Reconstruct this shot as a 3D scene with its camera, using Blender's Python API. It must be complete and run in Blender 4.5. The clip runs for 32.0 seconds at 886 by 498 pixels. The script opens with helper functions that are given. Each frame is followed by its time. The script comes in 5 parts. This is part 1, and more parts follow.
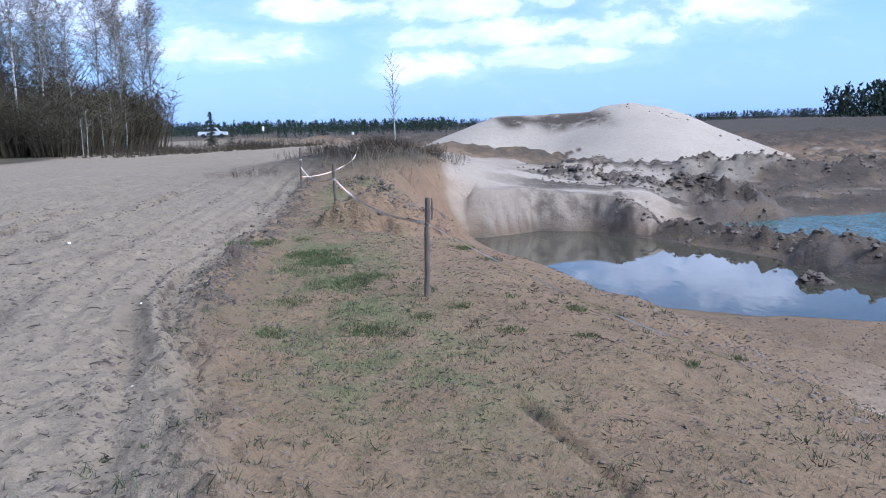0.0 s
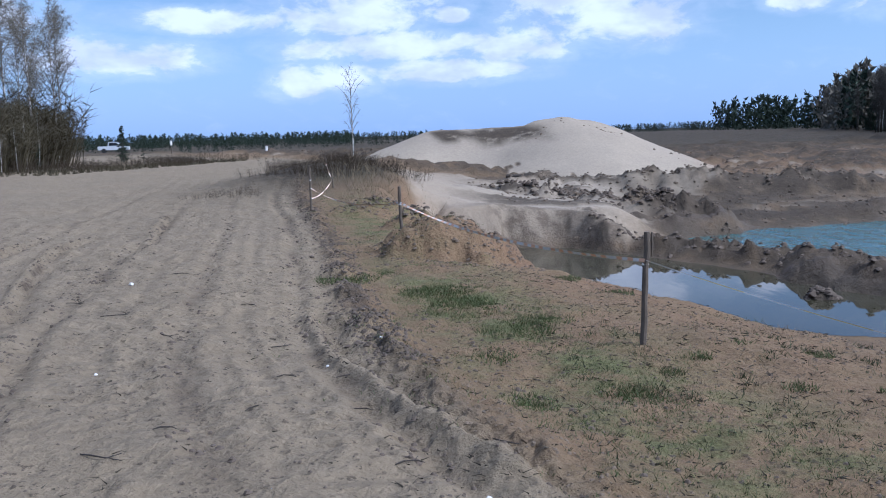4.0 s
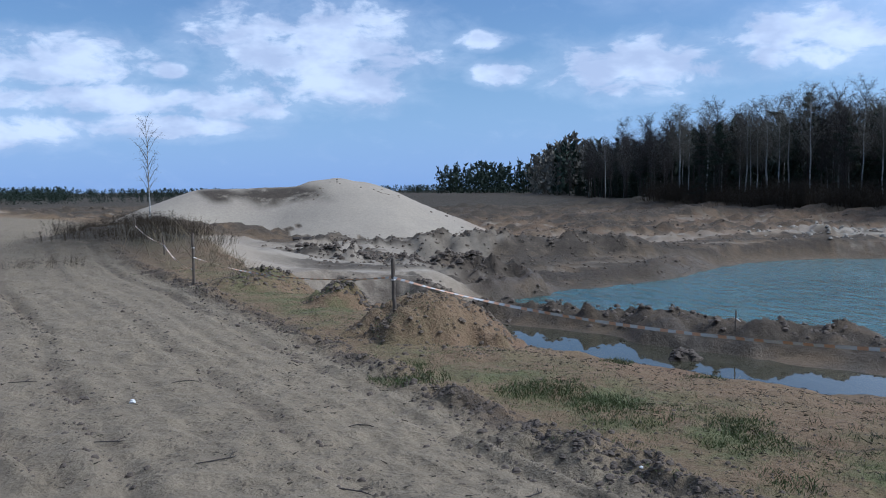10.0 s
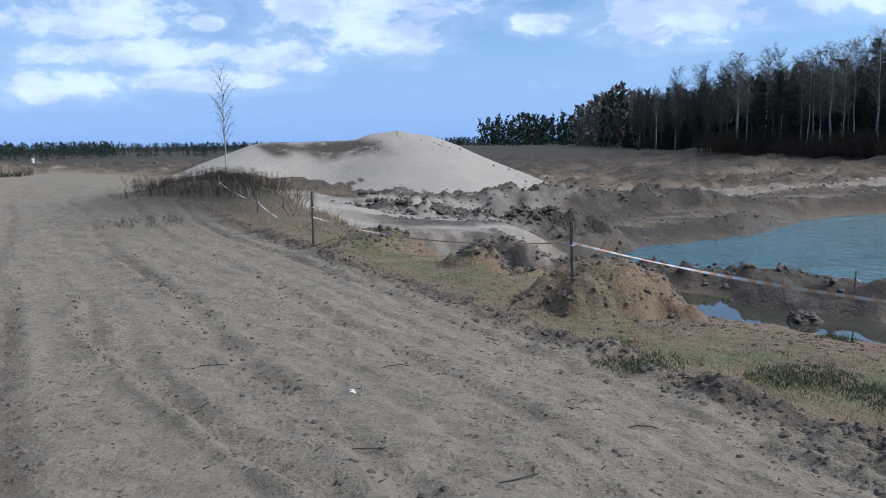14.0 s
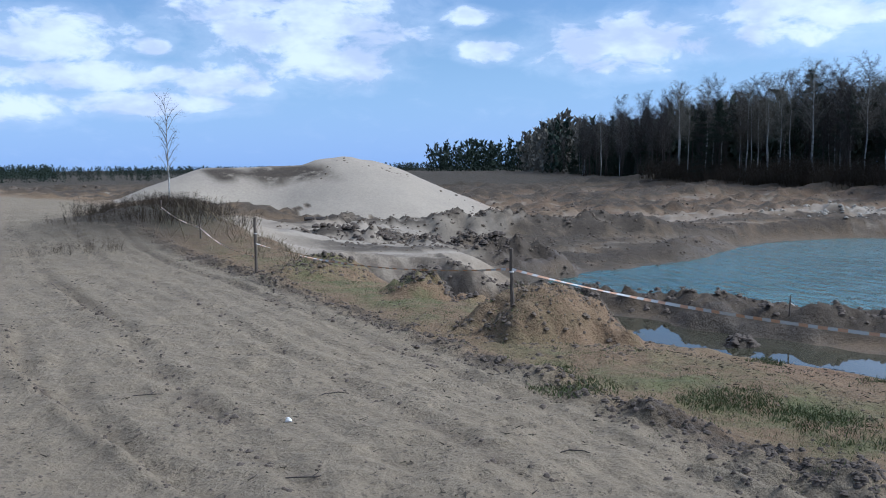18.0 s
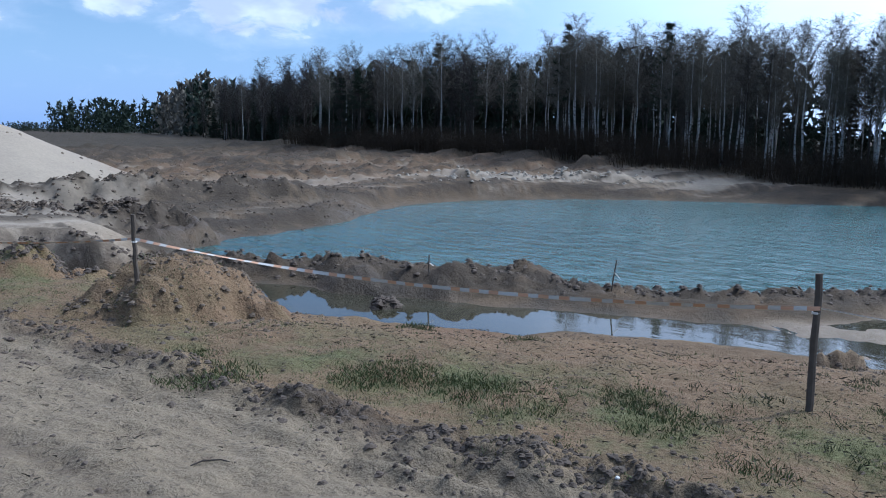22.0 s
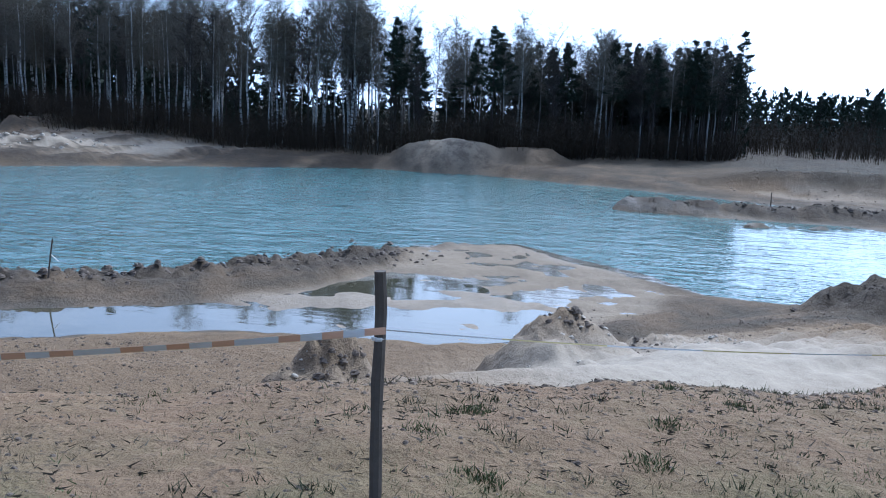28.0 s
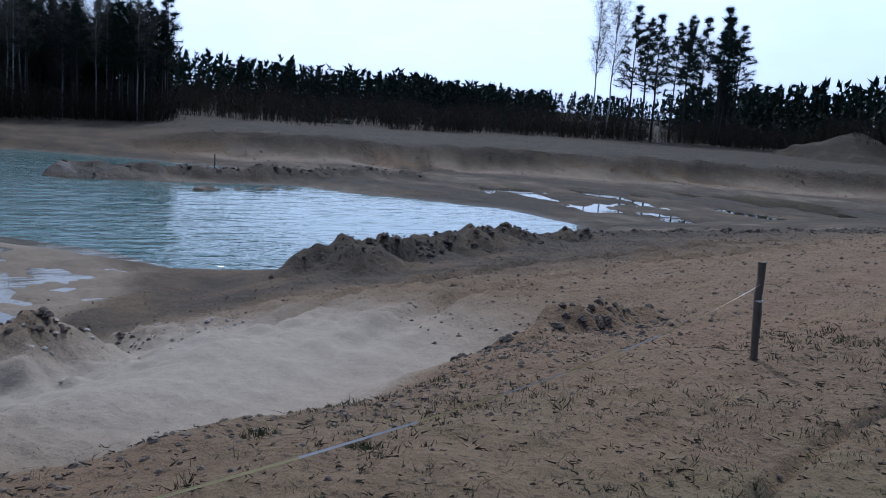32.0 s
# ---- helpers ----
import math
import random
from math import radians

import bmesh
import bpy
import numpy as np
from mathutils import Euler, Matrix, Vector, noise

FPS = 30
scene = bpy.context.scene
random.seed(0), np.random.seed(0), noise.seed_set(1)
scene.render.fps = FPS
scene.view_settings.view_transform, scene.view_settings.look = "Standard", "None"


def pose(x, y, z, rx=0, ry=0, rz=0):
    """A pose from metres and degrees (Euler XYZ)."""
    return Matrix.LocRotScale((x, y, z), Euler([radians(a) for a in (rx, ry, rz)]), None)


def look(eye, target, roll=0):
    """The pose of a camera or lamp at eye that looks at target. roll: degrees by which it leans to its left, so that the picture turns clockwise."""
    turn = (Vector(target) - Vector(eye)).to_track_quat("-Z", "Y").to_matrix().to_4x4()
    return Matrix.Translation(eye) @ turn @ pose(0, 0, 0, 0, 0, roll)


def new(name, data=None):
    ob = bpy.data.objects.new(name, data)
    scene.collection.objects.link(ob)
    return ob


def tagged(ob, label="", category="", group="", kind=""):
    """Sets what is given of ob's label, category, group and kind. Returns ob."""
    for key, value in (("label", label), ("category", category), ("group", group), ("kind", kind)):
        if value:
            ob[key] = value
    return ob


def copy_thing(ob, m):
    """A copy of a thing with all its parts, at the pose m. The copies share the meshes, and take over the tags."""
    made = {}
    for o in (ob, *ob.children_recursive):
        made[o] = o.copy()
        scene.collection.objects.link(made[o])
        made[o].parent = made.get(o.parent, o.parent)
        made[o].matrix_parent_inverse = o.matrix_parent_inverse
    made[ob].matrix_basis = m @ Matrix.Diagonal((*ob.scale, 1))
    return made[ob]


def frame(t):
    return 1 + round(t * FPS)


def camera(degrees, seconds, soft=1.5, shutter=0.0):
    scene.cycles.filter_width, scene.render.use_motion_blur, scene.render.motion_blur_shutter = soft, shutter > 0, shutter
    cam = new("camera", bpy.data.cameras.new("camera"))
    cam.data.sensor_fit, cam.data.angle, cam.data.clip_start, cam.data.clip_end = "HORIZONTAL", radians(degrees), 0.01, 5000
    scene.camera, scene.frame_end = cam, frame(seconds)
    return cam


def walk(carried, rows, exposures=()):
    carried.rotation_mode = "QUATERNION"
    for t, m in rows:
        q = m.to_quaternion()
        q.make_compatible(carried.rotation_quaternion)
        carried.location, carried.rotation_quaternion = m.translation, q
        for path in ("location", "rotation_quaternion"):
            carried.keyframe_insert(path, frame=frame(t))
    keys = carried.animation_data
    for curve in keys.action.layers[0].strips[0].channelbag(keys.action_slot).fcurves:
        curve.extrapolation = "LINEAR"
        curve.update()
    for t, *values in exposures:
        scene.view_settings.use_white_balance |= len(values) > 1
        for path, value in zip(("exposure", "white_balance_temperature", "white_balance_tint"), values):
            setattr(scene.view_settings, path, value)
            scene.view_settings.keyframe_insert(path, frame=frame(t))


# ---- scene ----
cam = camera(54.9, 32.0, 1.05)
PATH = [
    (0, (1.61, -1.891, 1.615), (1.244, 0.054, 1.323), -1.4),
    (0.5, (1.304, -1.776, 1.601), (0.9, 0.161, 1.311), -2.1),
    (1, (1.02, -1.638, 1.655), (0.598, 0.301, 1.402), -2.9),
    (1.5, (0.643, -1.581, 1.617), (0.371, 0.383, 1.358), -1.3),
    (2, (0.257, -1.529, 1.626), (-0.037, 0.431, 1.358), -0.3),
    (2.5, (-0.099, -1.323, 1.631), (-0.334, 0.643, 1.35), -1.8),
    (4.5, (-1.457, -1.054, 1.781), (-1.478, 0.93, 1.532), -0.4),
    (5, (-1.788, -0.98, 1.767), (-1.643, 1.009, 1.621), -1.0),
    (5.5, (-2.167, -0.909, 1.792), (-2.077, 1.079, 1.589), 0.0),
    (6, (-2.471, -0.691, 1.797), (-2.466, 1.299, 1.599), -1.4),
    (6.5, (-2.71, -0.556, 1.818), (-2.649, 1.434, 1.633), -0.4),
    (7, (-3.062, -0.401, 1.823), (-2.905, 1.582, 1.618), -1.2),
    (7.5, (-3.351, -0.209, 1.814), (-3.202, 1.775, 1.611), 0.2),
    (8, (-3.541, 0.068, 1.86), (-3.277, 2.041, 1.665), -0.4),
    (8.5, (-3.835, 0.258, 1.833), (-3.403, 2.207, 1.718), 0.6),
    (9, (-4.179, 0.477, 1.844), (-3.679, 2.405, 1.665), -0.1),
    (9.5, (-4.396, 0.808, 1.833), (-3.98, 2.757, 1.673), -1.5),
    (10, (-4.566, 0.948, 1.853), (-4.06, 2.878, 1.714), -0.5),
    (10.5, (-4.952, 1.221, 1.828), (-4.398, 3.132, 1.624), -0.7),
    (11, (-5.087, 1.424, 1.846), (-4.517, 3.331, 1.646), -0.6),
    (11.5, (-5.216, 1.666, 1.878), (-4.614, 3.561, 1.669), -0.4),
    (12, (-5.393, 1.951, 1.865), (-4.617, 3.782, 1.654), 0.5),
    (12.5, (-5.611, 2.207, 1.833), (-4.794, 4.013, 1.57), 0.6),
    (13, (-5.687, 2.305, 1.861), (-5.019, 4.171, 1.594), -1.0),
    (13.5, (-5.767, 2.354, 1.862), (-5.161, 4.24, 1.591), -0.3),
    (14, (-5.859, 2.289, 1.904), (-5.444, 4.229, 1.656), -0.8),
    (14.5, (-5.953, 2.244, 1.913), (-5.742, 4.22, 1.683), -0.7),
    (16.5, (-5.893, 2.153, 1.954), (-5.596, 4.121, 1.77), -0.4),
    (17, (-5.855, 2.155, 1.943), (-5.479, 4.11, 1.756), -0.1),
    (17.5, (-5.823, 2.187, 1.924), (-5.366, 4.125, 1.737), -0.4),
    (18, (-5.792, 2.201, 1.93), (-5.258, 4.119, 1.739), -0.5),
    (18.5, (-5.756, 2.246, 1.916), (-5.134, 4.137, 1.725), -0.3),
    (19, (-5.741, 2.253, 1.901), (-5.055, 4.121, 1.709), -0.5),
    (19.5, (-5.651, 2.32, 1.882), (-4.893, 4.161, 1.684), -0.2),
    (20, (-5.508, 2.385, 1.896), (-4.749, 4.226, 1.712), 1.6),
    (20.5, (-5.467, 2.508, 1.867), (-4.576, 4.288, 1.667), 1.6),
    (21, (-5.486, 2.744, 1.83), (-4.404, 4.412, 1.618), 0.1),
    (21.5, (-5.482, 2.899, 1.834), (-4.299, 4.492, 1.576), 1.4),
    (22, (-5.323, 3.036, 1.822), (-4.07, 4.572, 1.552), 0.7),
    (22.5, (-5.148, 3.143, 1.846), (-3.825, 4.621, 1.588), 2.0),
    (23, (-5.075, 3.223, 1.831), (-3.707, 4.656, 1.557), 1.2),
    (23.5, (-4.985, 3.472, 1.81), (-3.491, 4.774, 1.54), 2.2),
    (24, (-4.991, 3.628, 1.799), (-3.396, 4.802, 1.518), 1.1),
    (24.5, (-4.789, 3.695, 1.784), (-3.168, 4.843, 1.55), 2.1),
    (25, (-4.573, 3.771, 1.768), (-2.866, 4.781, 1.511), 1.1),
    (25.5, (-4.481, 3.884, 1.746), (-2.673, 4.695, 1.47), 3.0),
    (27.5, (-3.16, 4.487, 1.575), (-1.299, 5.151, 1.264), 1.2),
    (28, (-2.978, 4.693, 1.552), (-1.07, 5.198, 1.234), 2.2),
    (28.5, (-2.821, 4.883, 1.525), (-0.901, 5.309, 1.164), 2.0),
    (29, (-2.571, 4.939, 1.539), (-0.63, 5.264, 1.185), 0.9),
    (29.5, (-2.364, 4.967, 1.542), (-0.39, 5.071, 1.237), 2.5),
    (30, (-2.148, 5.087, 1.481), (-0.175, 4.955, 1.181), 4.2),
    (30.5, (-1.975, 5.24, 1.475), (-0.022, 4.953, 1.157), 4.5),
    (31, (-1.741, 5.295, 1.43), (0.196, 4.934, 1.09), 4.8),
    (31.5, (-1.476, 5.28, 1.446), (0.416, 4.725, 1.114), 3.4),
    (32, (-1.264, 5.344, 1.436), (0.556, 4.584, 1.1), 4.1),
]
walk(cam, [(t, look(e, a, r)) for t, e, a, r in PATH],
     exposures=[(0, 0.0, 4780, 16), (2, 0.0, 4780, 16), (4, -0.4, 4950, 15), (6, -0.55, 4950, 14), (9, -0.7, 4950, 10), (12, -0.75, 4900, 10), (13, -0.5, 4950, 10), (19, -0.5, 4950, 10), (21, -0.6, 4900, 10), (23, -0.2, 4850, 10), (24, -0.1, 4750, 10), (28, -0.05, 4700, 10), (29, -0.2, 4680, 10), (30, -0.8, 4700, 10), (32, -1.1, 4850, 13)])

# ---- sky, sun ----
SUN_BEARING, SUN_UP = 106.0, 47.0
world = bpy.data.worlds.new("sky")
scene.world = world
world.use_nodes = True
wt = world.node_tree
wt.nodes.clear()


class Net:
    """Short hand for building node trees."""

    def __init__(self, tree):
        self.t = tree

    def n(self, kind, **sets):
        node = self.t.nodes.new(kind)
        for k, v in sets.items():
            setattr(node, k, v)
        return node

    def put(self, sock, v):
        if isinstance(v, bpy.types.NodeSocket):
            self.t.links.new(v, sock)
        elif isinstance(v, (tuple, list)) and len(v) == 3 and sock.type == "RGBA":
            sock.default_value = (*v, 1)
        else:
            sock.default_value = v

    def math(self, op, a, b=0.0, c=0.0, clamp=False):
        node = self.n("ShaderNodeMath", operation=op, use_clamp=clamp)
        for s, v in zip(node.inputs, (a, b, c)):
            self.put(s, v)
        return node.outputs[0]

    def vmath(self, op, a, b=(0, 0, 0)):
        node = self.n("ShaderNodeVectorMath", operation=op)
        self.put(node.inputs[0], a)
        self.put(node.inputs[1], b)
        return node.outputs[0]

    def noise(self, vec, scale, detail=4.0, rough=0.55, dist=0.0):
        node = self.n("ShaderNodeTexNoise")
        if vec is not None:
            self.put(node.inputs["Vector"], vec)
        for k, v in (("Scale", scale), ("Detail", detail), ("Roughness", rough), ("Distortion", dist)):
            node.inputs[k].default_value = v
        return node.outputs["Fac"]

    def ramp(self, v, lo, hi, a=0.0, b=1.0):
        node = self.n("ShaderNodeMapRange", interpolation_type="SMOOTHSTEP")
        for s, q in zip(node.inputs, (v, lo, hi, a, b)):
            self.put(s, q)
        return node.outputs[0]

    def mix(self, f, a, b, blend="MIX"):
        node = self.n("ShaderNodeMix", data_type="RGBA", blend_type=blend)
        self.put(node.inputs[0], f)
        self.put(node.inputs[6], a)
        self.put(node.inputs[7], b)
        return node.outputs[2]

    def attr(self, name):
        return self.n("ShaderNodeAttribute", attribute_name=name).outputs["Fac"]


def build_sky():
    g = Net(wt)
    sky = g.n("ShaderNodeTexSky", sky_type="NISHITA", sun_disc=False, altitude=150.0, air_density=1.0, dust_density=0.7, ozone_density=1.2)
    sky.sun_elevation, sky.sun_rotation = radians(SUN_UP), radians(SUN_BEARING)
    d = g.n("ShaderNodeTexCoord").outputs["Generated"]
    sep = g.n("ShaderNodeSeparateXYZ")
    g.put(sep.inputs[0], d)
    x, y, z = sep.outputs
    up = g.math("ADD", g.math("MAXIMUM", z, 0.0), 0.12)
    flat = g.n("ShaderNodeCombineXYZ")
    g.put(flat.inputs[0], g.math("DIVIDE", x, up))
    g.put(flat.inputs[1], g.math("DIVIDE", y, up))
    # fair weather clouds: a loose field all over, and the banks that stand above the quarry (bearing, height, half width, half height)
    field = g.noise(flat.outputs[0], 0.85, 7.0, 0.54, 0.2)
    bearing = g.math("MULTIPLY", g.math("ARCTAN2", x, y), 57.296)
    height = g.math("MULTIPLY", g.math("ARCSINE", z), 57.296)
    bank = None
    for b0, e0, w0, h0 in ((-9.1, 7.8, 5.4, 1.7), (-7.0, 5.8, 6.8, 1.0), (-10.8, 3.8, 2.9, 1.0), (-3.4, 4.1, 5.8, 0.8), (6.3, 9.3, 7.6, 2.8), (8.4, 6.7, 4.0, 1.5), (1.2, 5.6, 3.4, 1.2), (-2.9, 7.6, 1.3, 0.6),
                           (18.6, 7.6, 1.9, 0.8), (17.4, 9.7, 1.9, 0.6), (27.3, 7.7, 5.6, 1.7), (27.6, 8.9, 2.5, 1.1), (38.0, 9.0, 5.0, 1.9), (-24.3, 5.1, 5.8, 1.1), (-12.8, 3.5, 2.2, 1.0), (-18.5, 7.5, 5.4, 0.8), (-32.5, 7.3, 5.0, 1.5)):
        u = g.math("DIVIDE", g.math("SUBTRACT", bearing, b0), w0)
        v = g.math("DIVIDE", g.math("SUBTRACT", height, e0), h0)
        one = g.math("SUBTRACT", 1.0, g.math("ADD", g.math("MULTIPLY", u, u), g.math("MULTIPLY", v, v)))
        bank = one if bank is None else g.math("MAXIMUM", bank, one)
    polar = g.n("ShaderNodeCombineXYZ")
    g.put(polar.inputs[0], bearing)
    g.put(polar.inputs[1], g.math("MULTIPLY", height, 2.0))
    puff = g.noise(polar.outputs[0], 0.33, 6.0, 0.6, 0.3)
    shade = g.noise(polar.outputs[0], 0.22, 4.0, 0.55)
    inside = g.math("ADD", g.math("MAXIMUM", bank, -1.6), g.math("MULTIPLY", g.math("SUBTRACT", puff, 0.5), 4.2))
    loose = g.math("MULTIPLY", g.ramp(field, 0.52, 0.66, 0.0, 0.75), g.ramp(z, 0.17, 0.26))
    cover = g.math("MAXIMUM", g.ramp(inside, -0.35, 0.75, 0.0, 0.92), loose)
    cover = g.math("MAXIMUM", cover, g.math("MULTIPLY", g.ramp(inside, -1.6, 0.6, 0.0, 0.30), 1.0))
    cloud = g.mix(g.ramp(shade, 0.35, 0.65), (6.2, 6.4, 7.1), (9.0, 9.0, 9.1))
    low = g.mix(g.ramp(z, 0.0, 0.16, 0.75, 0.0), sky.outputs[0], (3.1, 4.65, 7.5))
    col = g.mix(cover, low, cloud)
    way = (math.sin(radians(SUN_BEARING)) * math.cos(radians(SUN_UP)), math.cos(radians(SUN_BEARING)) * math.cos(radians(SUN_UP)), math.sin(radians(SUN_UP)))
    near = g.n("ShaderNodeVectorMath", operation="DOT_PRODUCT")
    g.put(near.inputs[0], g.vmath("NORMALIZE", d))
    near.inputs[1].default_value = way
    veil = g.math("MULTIPLY", g.ramp(near.outputs["Value"], 0.30, 0.86), g.math("ADD", 0.72, g.math("MULTIPLY", shade, 0.28)))
    col = g.mix(veil, col, (18.0, 18.2, 18.6))
    bg = g.n("ShaderNodeBackground")
    g.put(bg.inputs[0], col)
    bg.inputs[1].default_value = 0.15
    g.t.links.new(bg.outputs[0], g.n("ShaderNodeOutputWorld").inputs[0])


build_sky()
sun = new("sun", bpy.data.lights.new("sun", "SUN"))
sun.data.energy, sun.data.angle, sun.data.color = 4.7, radians(0.7), (1.0, 0.905, 0.755)
a = radians(SUN_BEARING)
sun.matrix_world = look((60 * math.sin(a), 60 * math.cos(a), 60 * math.tan(radians(SUN_UP))), (0, 0, 0))

# ---- materials ----
def material(name, rough=0.9, metal=0.0, spec=0.3):
    m = bpy.data.materials.new(name)
    m.use_nodes = True
    g = Net(m.node_tree)
    b = m.node_tree.nodes["Principled BSDF"]
    b.inputs["Roughness"].default_value, b.inputs["Metallic"].default_value = rough, metal
    b.inputs["Specular IOR Level"].default_value = spec
    return m, g, b


def position(g):
    return g.n("ShaderNodeNewGeometry").outputs["Position"]


def bump(g, b, height, strength=0.5, distance=0.02):
    node = g.n("ShaderNodeBump")
    node.inputs["Strength"].default_value, node.inputs["Distance"].default_value = strength, distance
    g.put(node.inputs["Height"], height)
    g.t.links.new(node.outputs[0], b.inputs["Normal"])


def ground_material():
    m, g, b = material("sandy_ground", 0.95, 0, 0.2)
    p = position(g)
    fine, mid, large = g.noise(p, 38, 6, 0.7), g.noise(p, 3.2, 5, 0.6), g.noise(p, 0.35, 4, 0.55)
    road = g.mix(mid, (0.179, 0.142, 0.095), (0.255, 0.207, 0.141))
    soil = g.mix(mid, (0.141, 0.096, 0.053), (0.217, 0.150, 0.087))
    col = g.mix(g.attr("road"), soil, road)
    pale = g.mix(mid, (0.257, 0.217, 0.166), (0.328, 0.282, 0.217))
    col = g.mix(g.attr("pale"), col, pale)
    orange = g.mix(mid, (0.161, 0.099, 0.055), (0.220, 0.142, 0.085))
    col = g.mix(g.math("MULTIPLY", g.attr("orange"), g.ramp(g.noise(p, 0.8, 4), 0.35, 0.6)), col, orange)
    mud = g.mix(mid, (0.043, 0.034, 0.022), (0.090, 0.070, 0.048))
    col = g.mix(g.math("MULTIPLY", g.attr("mud"), g.ramp(g.noise(p, 0.6, 5), 0.25, 0.6, 0.45, 1.0)), col, mud)
    dark = g.mix(mid, (0.042, 0.032, 0.023), (0.105, 0.08, 0.057))
    col = g.mix(g.math("MULTIPLY", g.attr("dark"), g.ramp(g.noise(p, 1.6, 6, 0.7), 0.40, 0.60)), col, dark)
    # dark soil streaks, and shade painted on banks turned from the sun
    stain_shade = g.mix(mid, (0.03, 0.024, 0.017), (0.085, 0.067, 0.048))
    col = g.mix(g.math("MULTIPLY", g.attr("stain_shade"), g.ramp(g.noise(p, 0.9, 5, 0.65), 0.25, 0.5)), col, stain_shade)
    heath_shade = g.mix(g.noise(p, 1.2, 6), (0.024, 0.021, 0.014), (0.070, 0.054, 0.034))
    col = g.mix(g.math("MULTIPLY", g.attr("heath_shade"), g.ramp(g.noise(p, 0.7, 5, 0.65), 0.25, 0.5, 0.65, 1)), col, heath_shade)
    green = g.mix(fine, (0.075, 0.080, 0.030), (0.165, 0.155, 0.070))
    col = g.mix(g.math("MULTIPLY", g.attr("grass"), g.ramp(g.noise(p, 1.3, 6, 0.7), 0.40, 0.62)), col, green)
    tint = g.mix(fine, (0.78, 0.78, 0.78), (1.18, 1.18, 1.18))
    col = g.mix(g.math("SUBTRACT", 1.0, g.math("MULTIPLY", g.attr("pale"), 0.75)), col, tint, "MULTIPLY")
    tint2 = g.mix(large, (0.86, 0.86, 0.88), (1.12, 1.1, 1.06))
    col = g.mix(1.0, col, tint2, "MULTIPLY")
    blotch = g.mix(g.noise(p, 7.5, 5, 0.65), (0.72, 0.71, 0.70), (1.24, 1.24, 1.24))
    col = g.mix(1.0, col, blotch, "MULTIPLY")
    specks = g.math("MULTIPLY", g.ramp(g.noise(p, 22, 3, 0.6), 0.575, 0.645), g.ramp(g.noise(p, 1.7, 4, 0.6), 0.38, 0.6, 0.15, 0.75))
    specks = g.math("MULTIPLY", specks, g.math("SUBTRACT", 1.0, g.math("MULTIPLY", g.attr("pale"), 0.85)))
    col = g.mix(specks, col, (0.05, 0.038, 0.027))
    g.put(b.inputs["Base Color"], col)
    wet = g.attr("wet")
    g.put(b.inputs["Roughness"], g.math("SUBTRACT", 0.96, g.math("MULTIPLY", wet, 0.30)))
    h = g.math("ADD", g.math("MULTIPLY", fine, 0.35), g.math("ADD", g.math("MULTIPLY", g.noise(p, 11, 5, 0.65), 0.9), mid))
    h = g.math("MULTIPLY", h, g.math("SUBTRACT", 1.0, g.math("MULTIPLY", g.attr("pale"), 0.8)))
    bump(g, b, h, 0.9, 0.07)
    return m


def water_material(name, deep, shallow, ripple, rough, strength):
    m, g, b = material(name, rough, 0, 0.5)
    p = position(g)
    g.put(b.inputs["Base Color"], g.mix(g.ramp(g.noise(p, 0.12, 3), 0.3, 0.7), deep, shallow))
    b.inputs["IOR"].default_value = 1.33
    turn = g.n("ShaderNodeMapping")
    turn.inputs["Rotation"].default_value = (0, 0, radians(35))
    turn.inputs["Scale"].default_value = (1.0, 0.35, 1.0)
    g.put(turn.inputs[0], p)
    h = g.math("ADD", g.noise(turn.outputs[0], ripple, 3, 0.5, 0.4), g.math("MULTIPLY", g.noise(turn.outputs[0], ripple * 2.7, 2, 0.5), 0.35))
    if strength > 0.5:
        sep = g.n("ShaderNodeSeparateXYZ")
        g.put(sep.inputs[0], p)
        calm = g.ramp(g.math("ADD", sep.outputs[1], g.math("MULTIPLY", sep.outputs[0], -0.18)), -6.0, 9.0, 0.10, 1.0)
        h = g.math("MULTIPLY", h, calm)
    bump(g, b, h, strength, 0.30)
    return m


def plain(name, ca, cb, scale=8.0, rough=0.85, bumpy=0.4, metal=0.0, spec=0.3, depth=0.01):
    m, g, b = material(name, rough, metal, spec)
    p = g.n("ShaderNodeTexCoord").outputs["Object"]
    r = g.n("ShaderNodeObjectInfo").outputs["Random"]
    f = g.noise(p, scale, 5, 0.6)
    col = g.mix(f, ca, cb)
    v = g.math("ADD", 0.82, g.math("MULTIPLY", r, 0.36))
    c = g.n("ShaderNodeCombineXYZ")
    for s in c.inputs:
        g.put(s, v)
    g.put(b.inputs["Base Color"], g.mix(1.0, col, c.outputs[0], "MULTIPLY"))
    if bumpy:
        bump(g, b, g.noise(p, scale * 4, 4, 0.65), bumpy, depth)
    return m


GROUND = ground_material()
LAKE = water_material("lake_water", (0.042, 0.098, 0.098), (0.060, 0.126, 0.124), 1.7, 0.07, 1.0)
POND = water_material("pond_water", (0.034, 0.032, 0.020), (0.055, 0.05, 0.032), 1.6, 0.03, 0.012)
FILM = water_material("thin_water", (0.09, 0.078, 0.058), (0.13, 0.115, 0.088), 2.4, 0.10, 0.03)
WOOD = plain("weathered_wood", (0.058, 0.046, 0.035), (0.151, 0.122, 0.093), 14, 0.9)
BARK_DARK = plain("dark_bark", (0.025, 0.021, 0.018), (0.064, 0.053, 0.044), 6, 0.95)


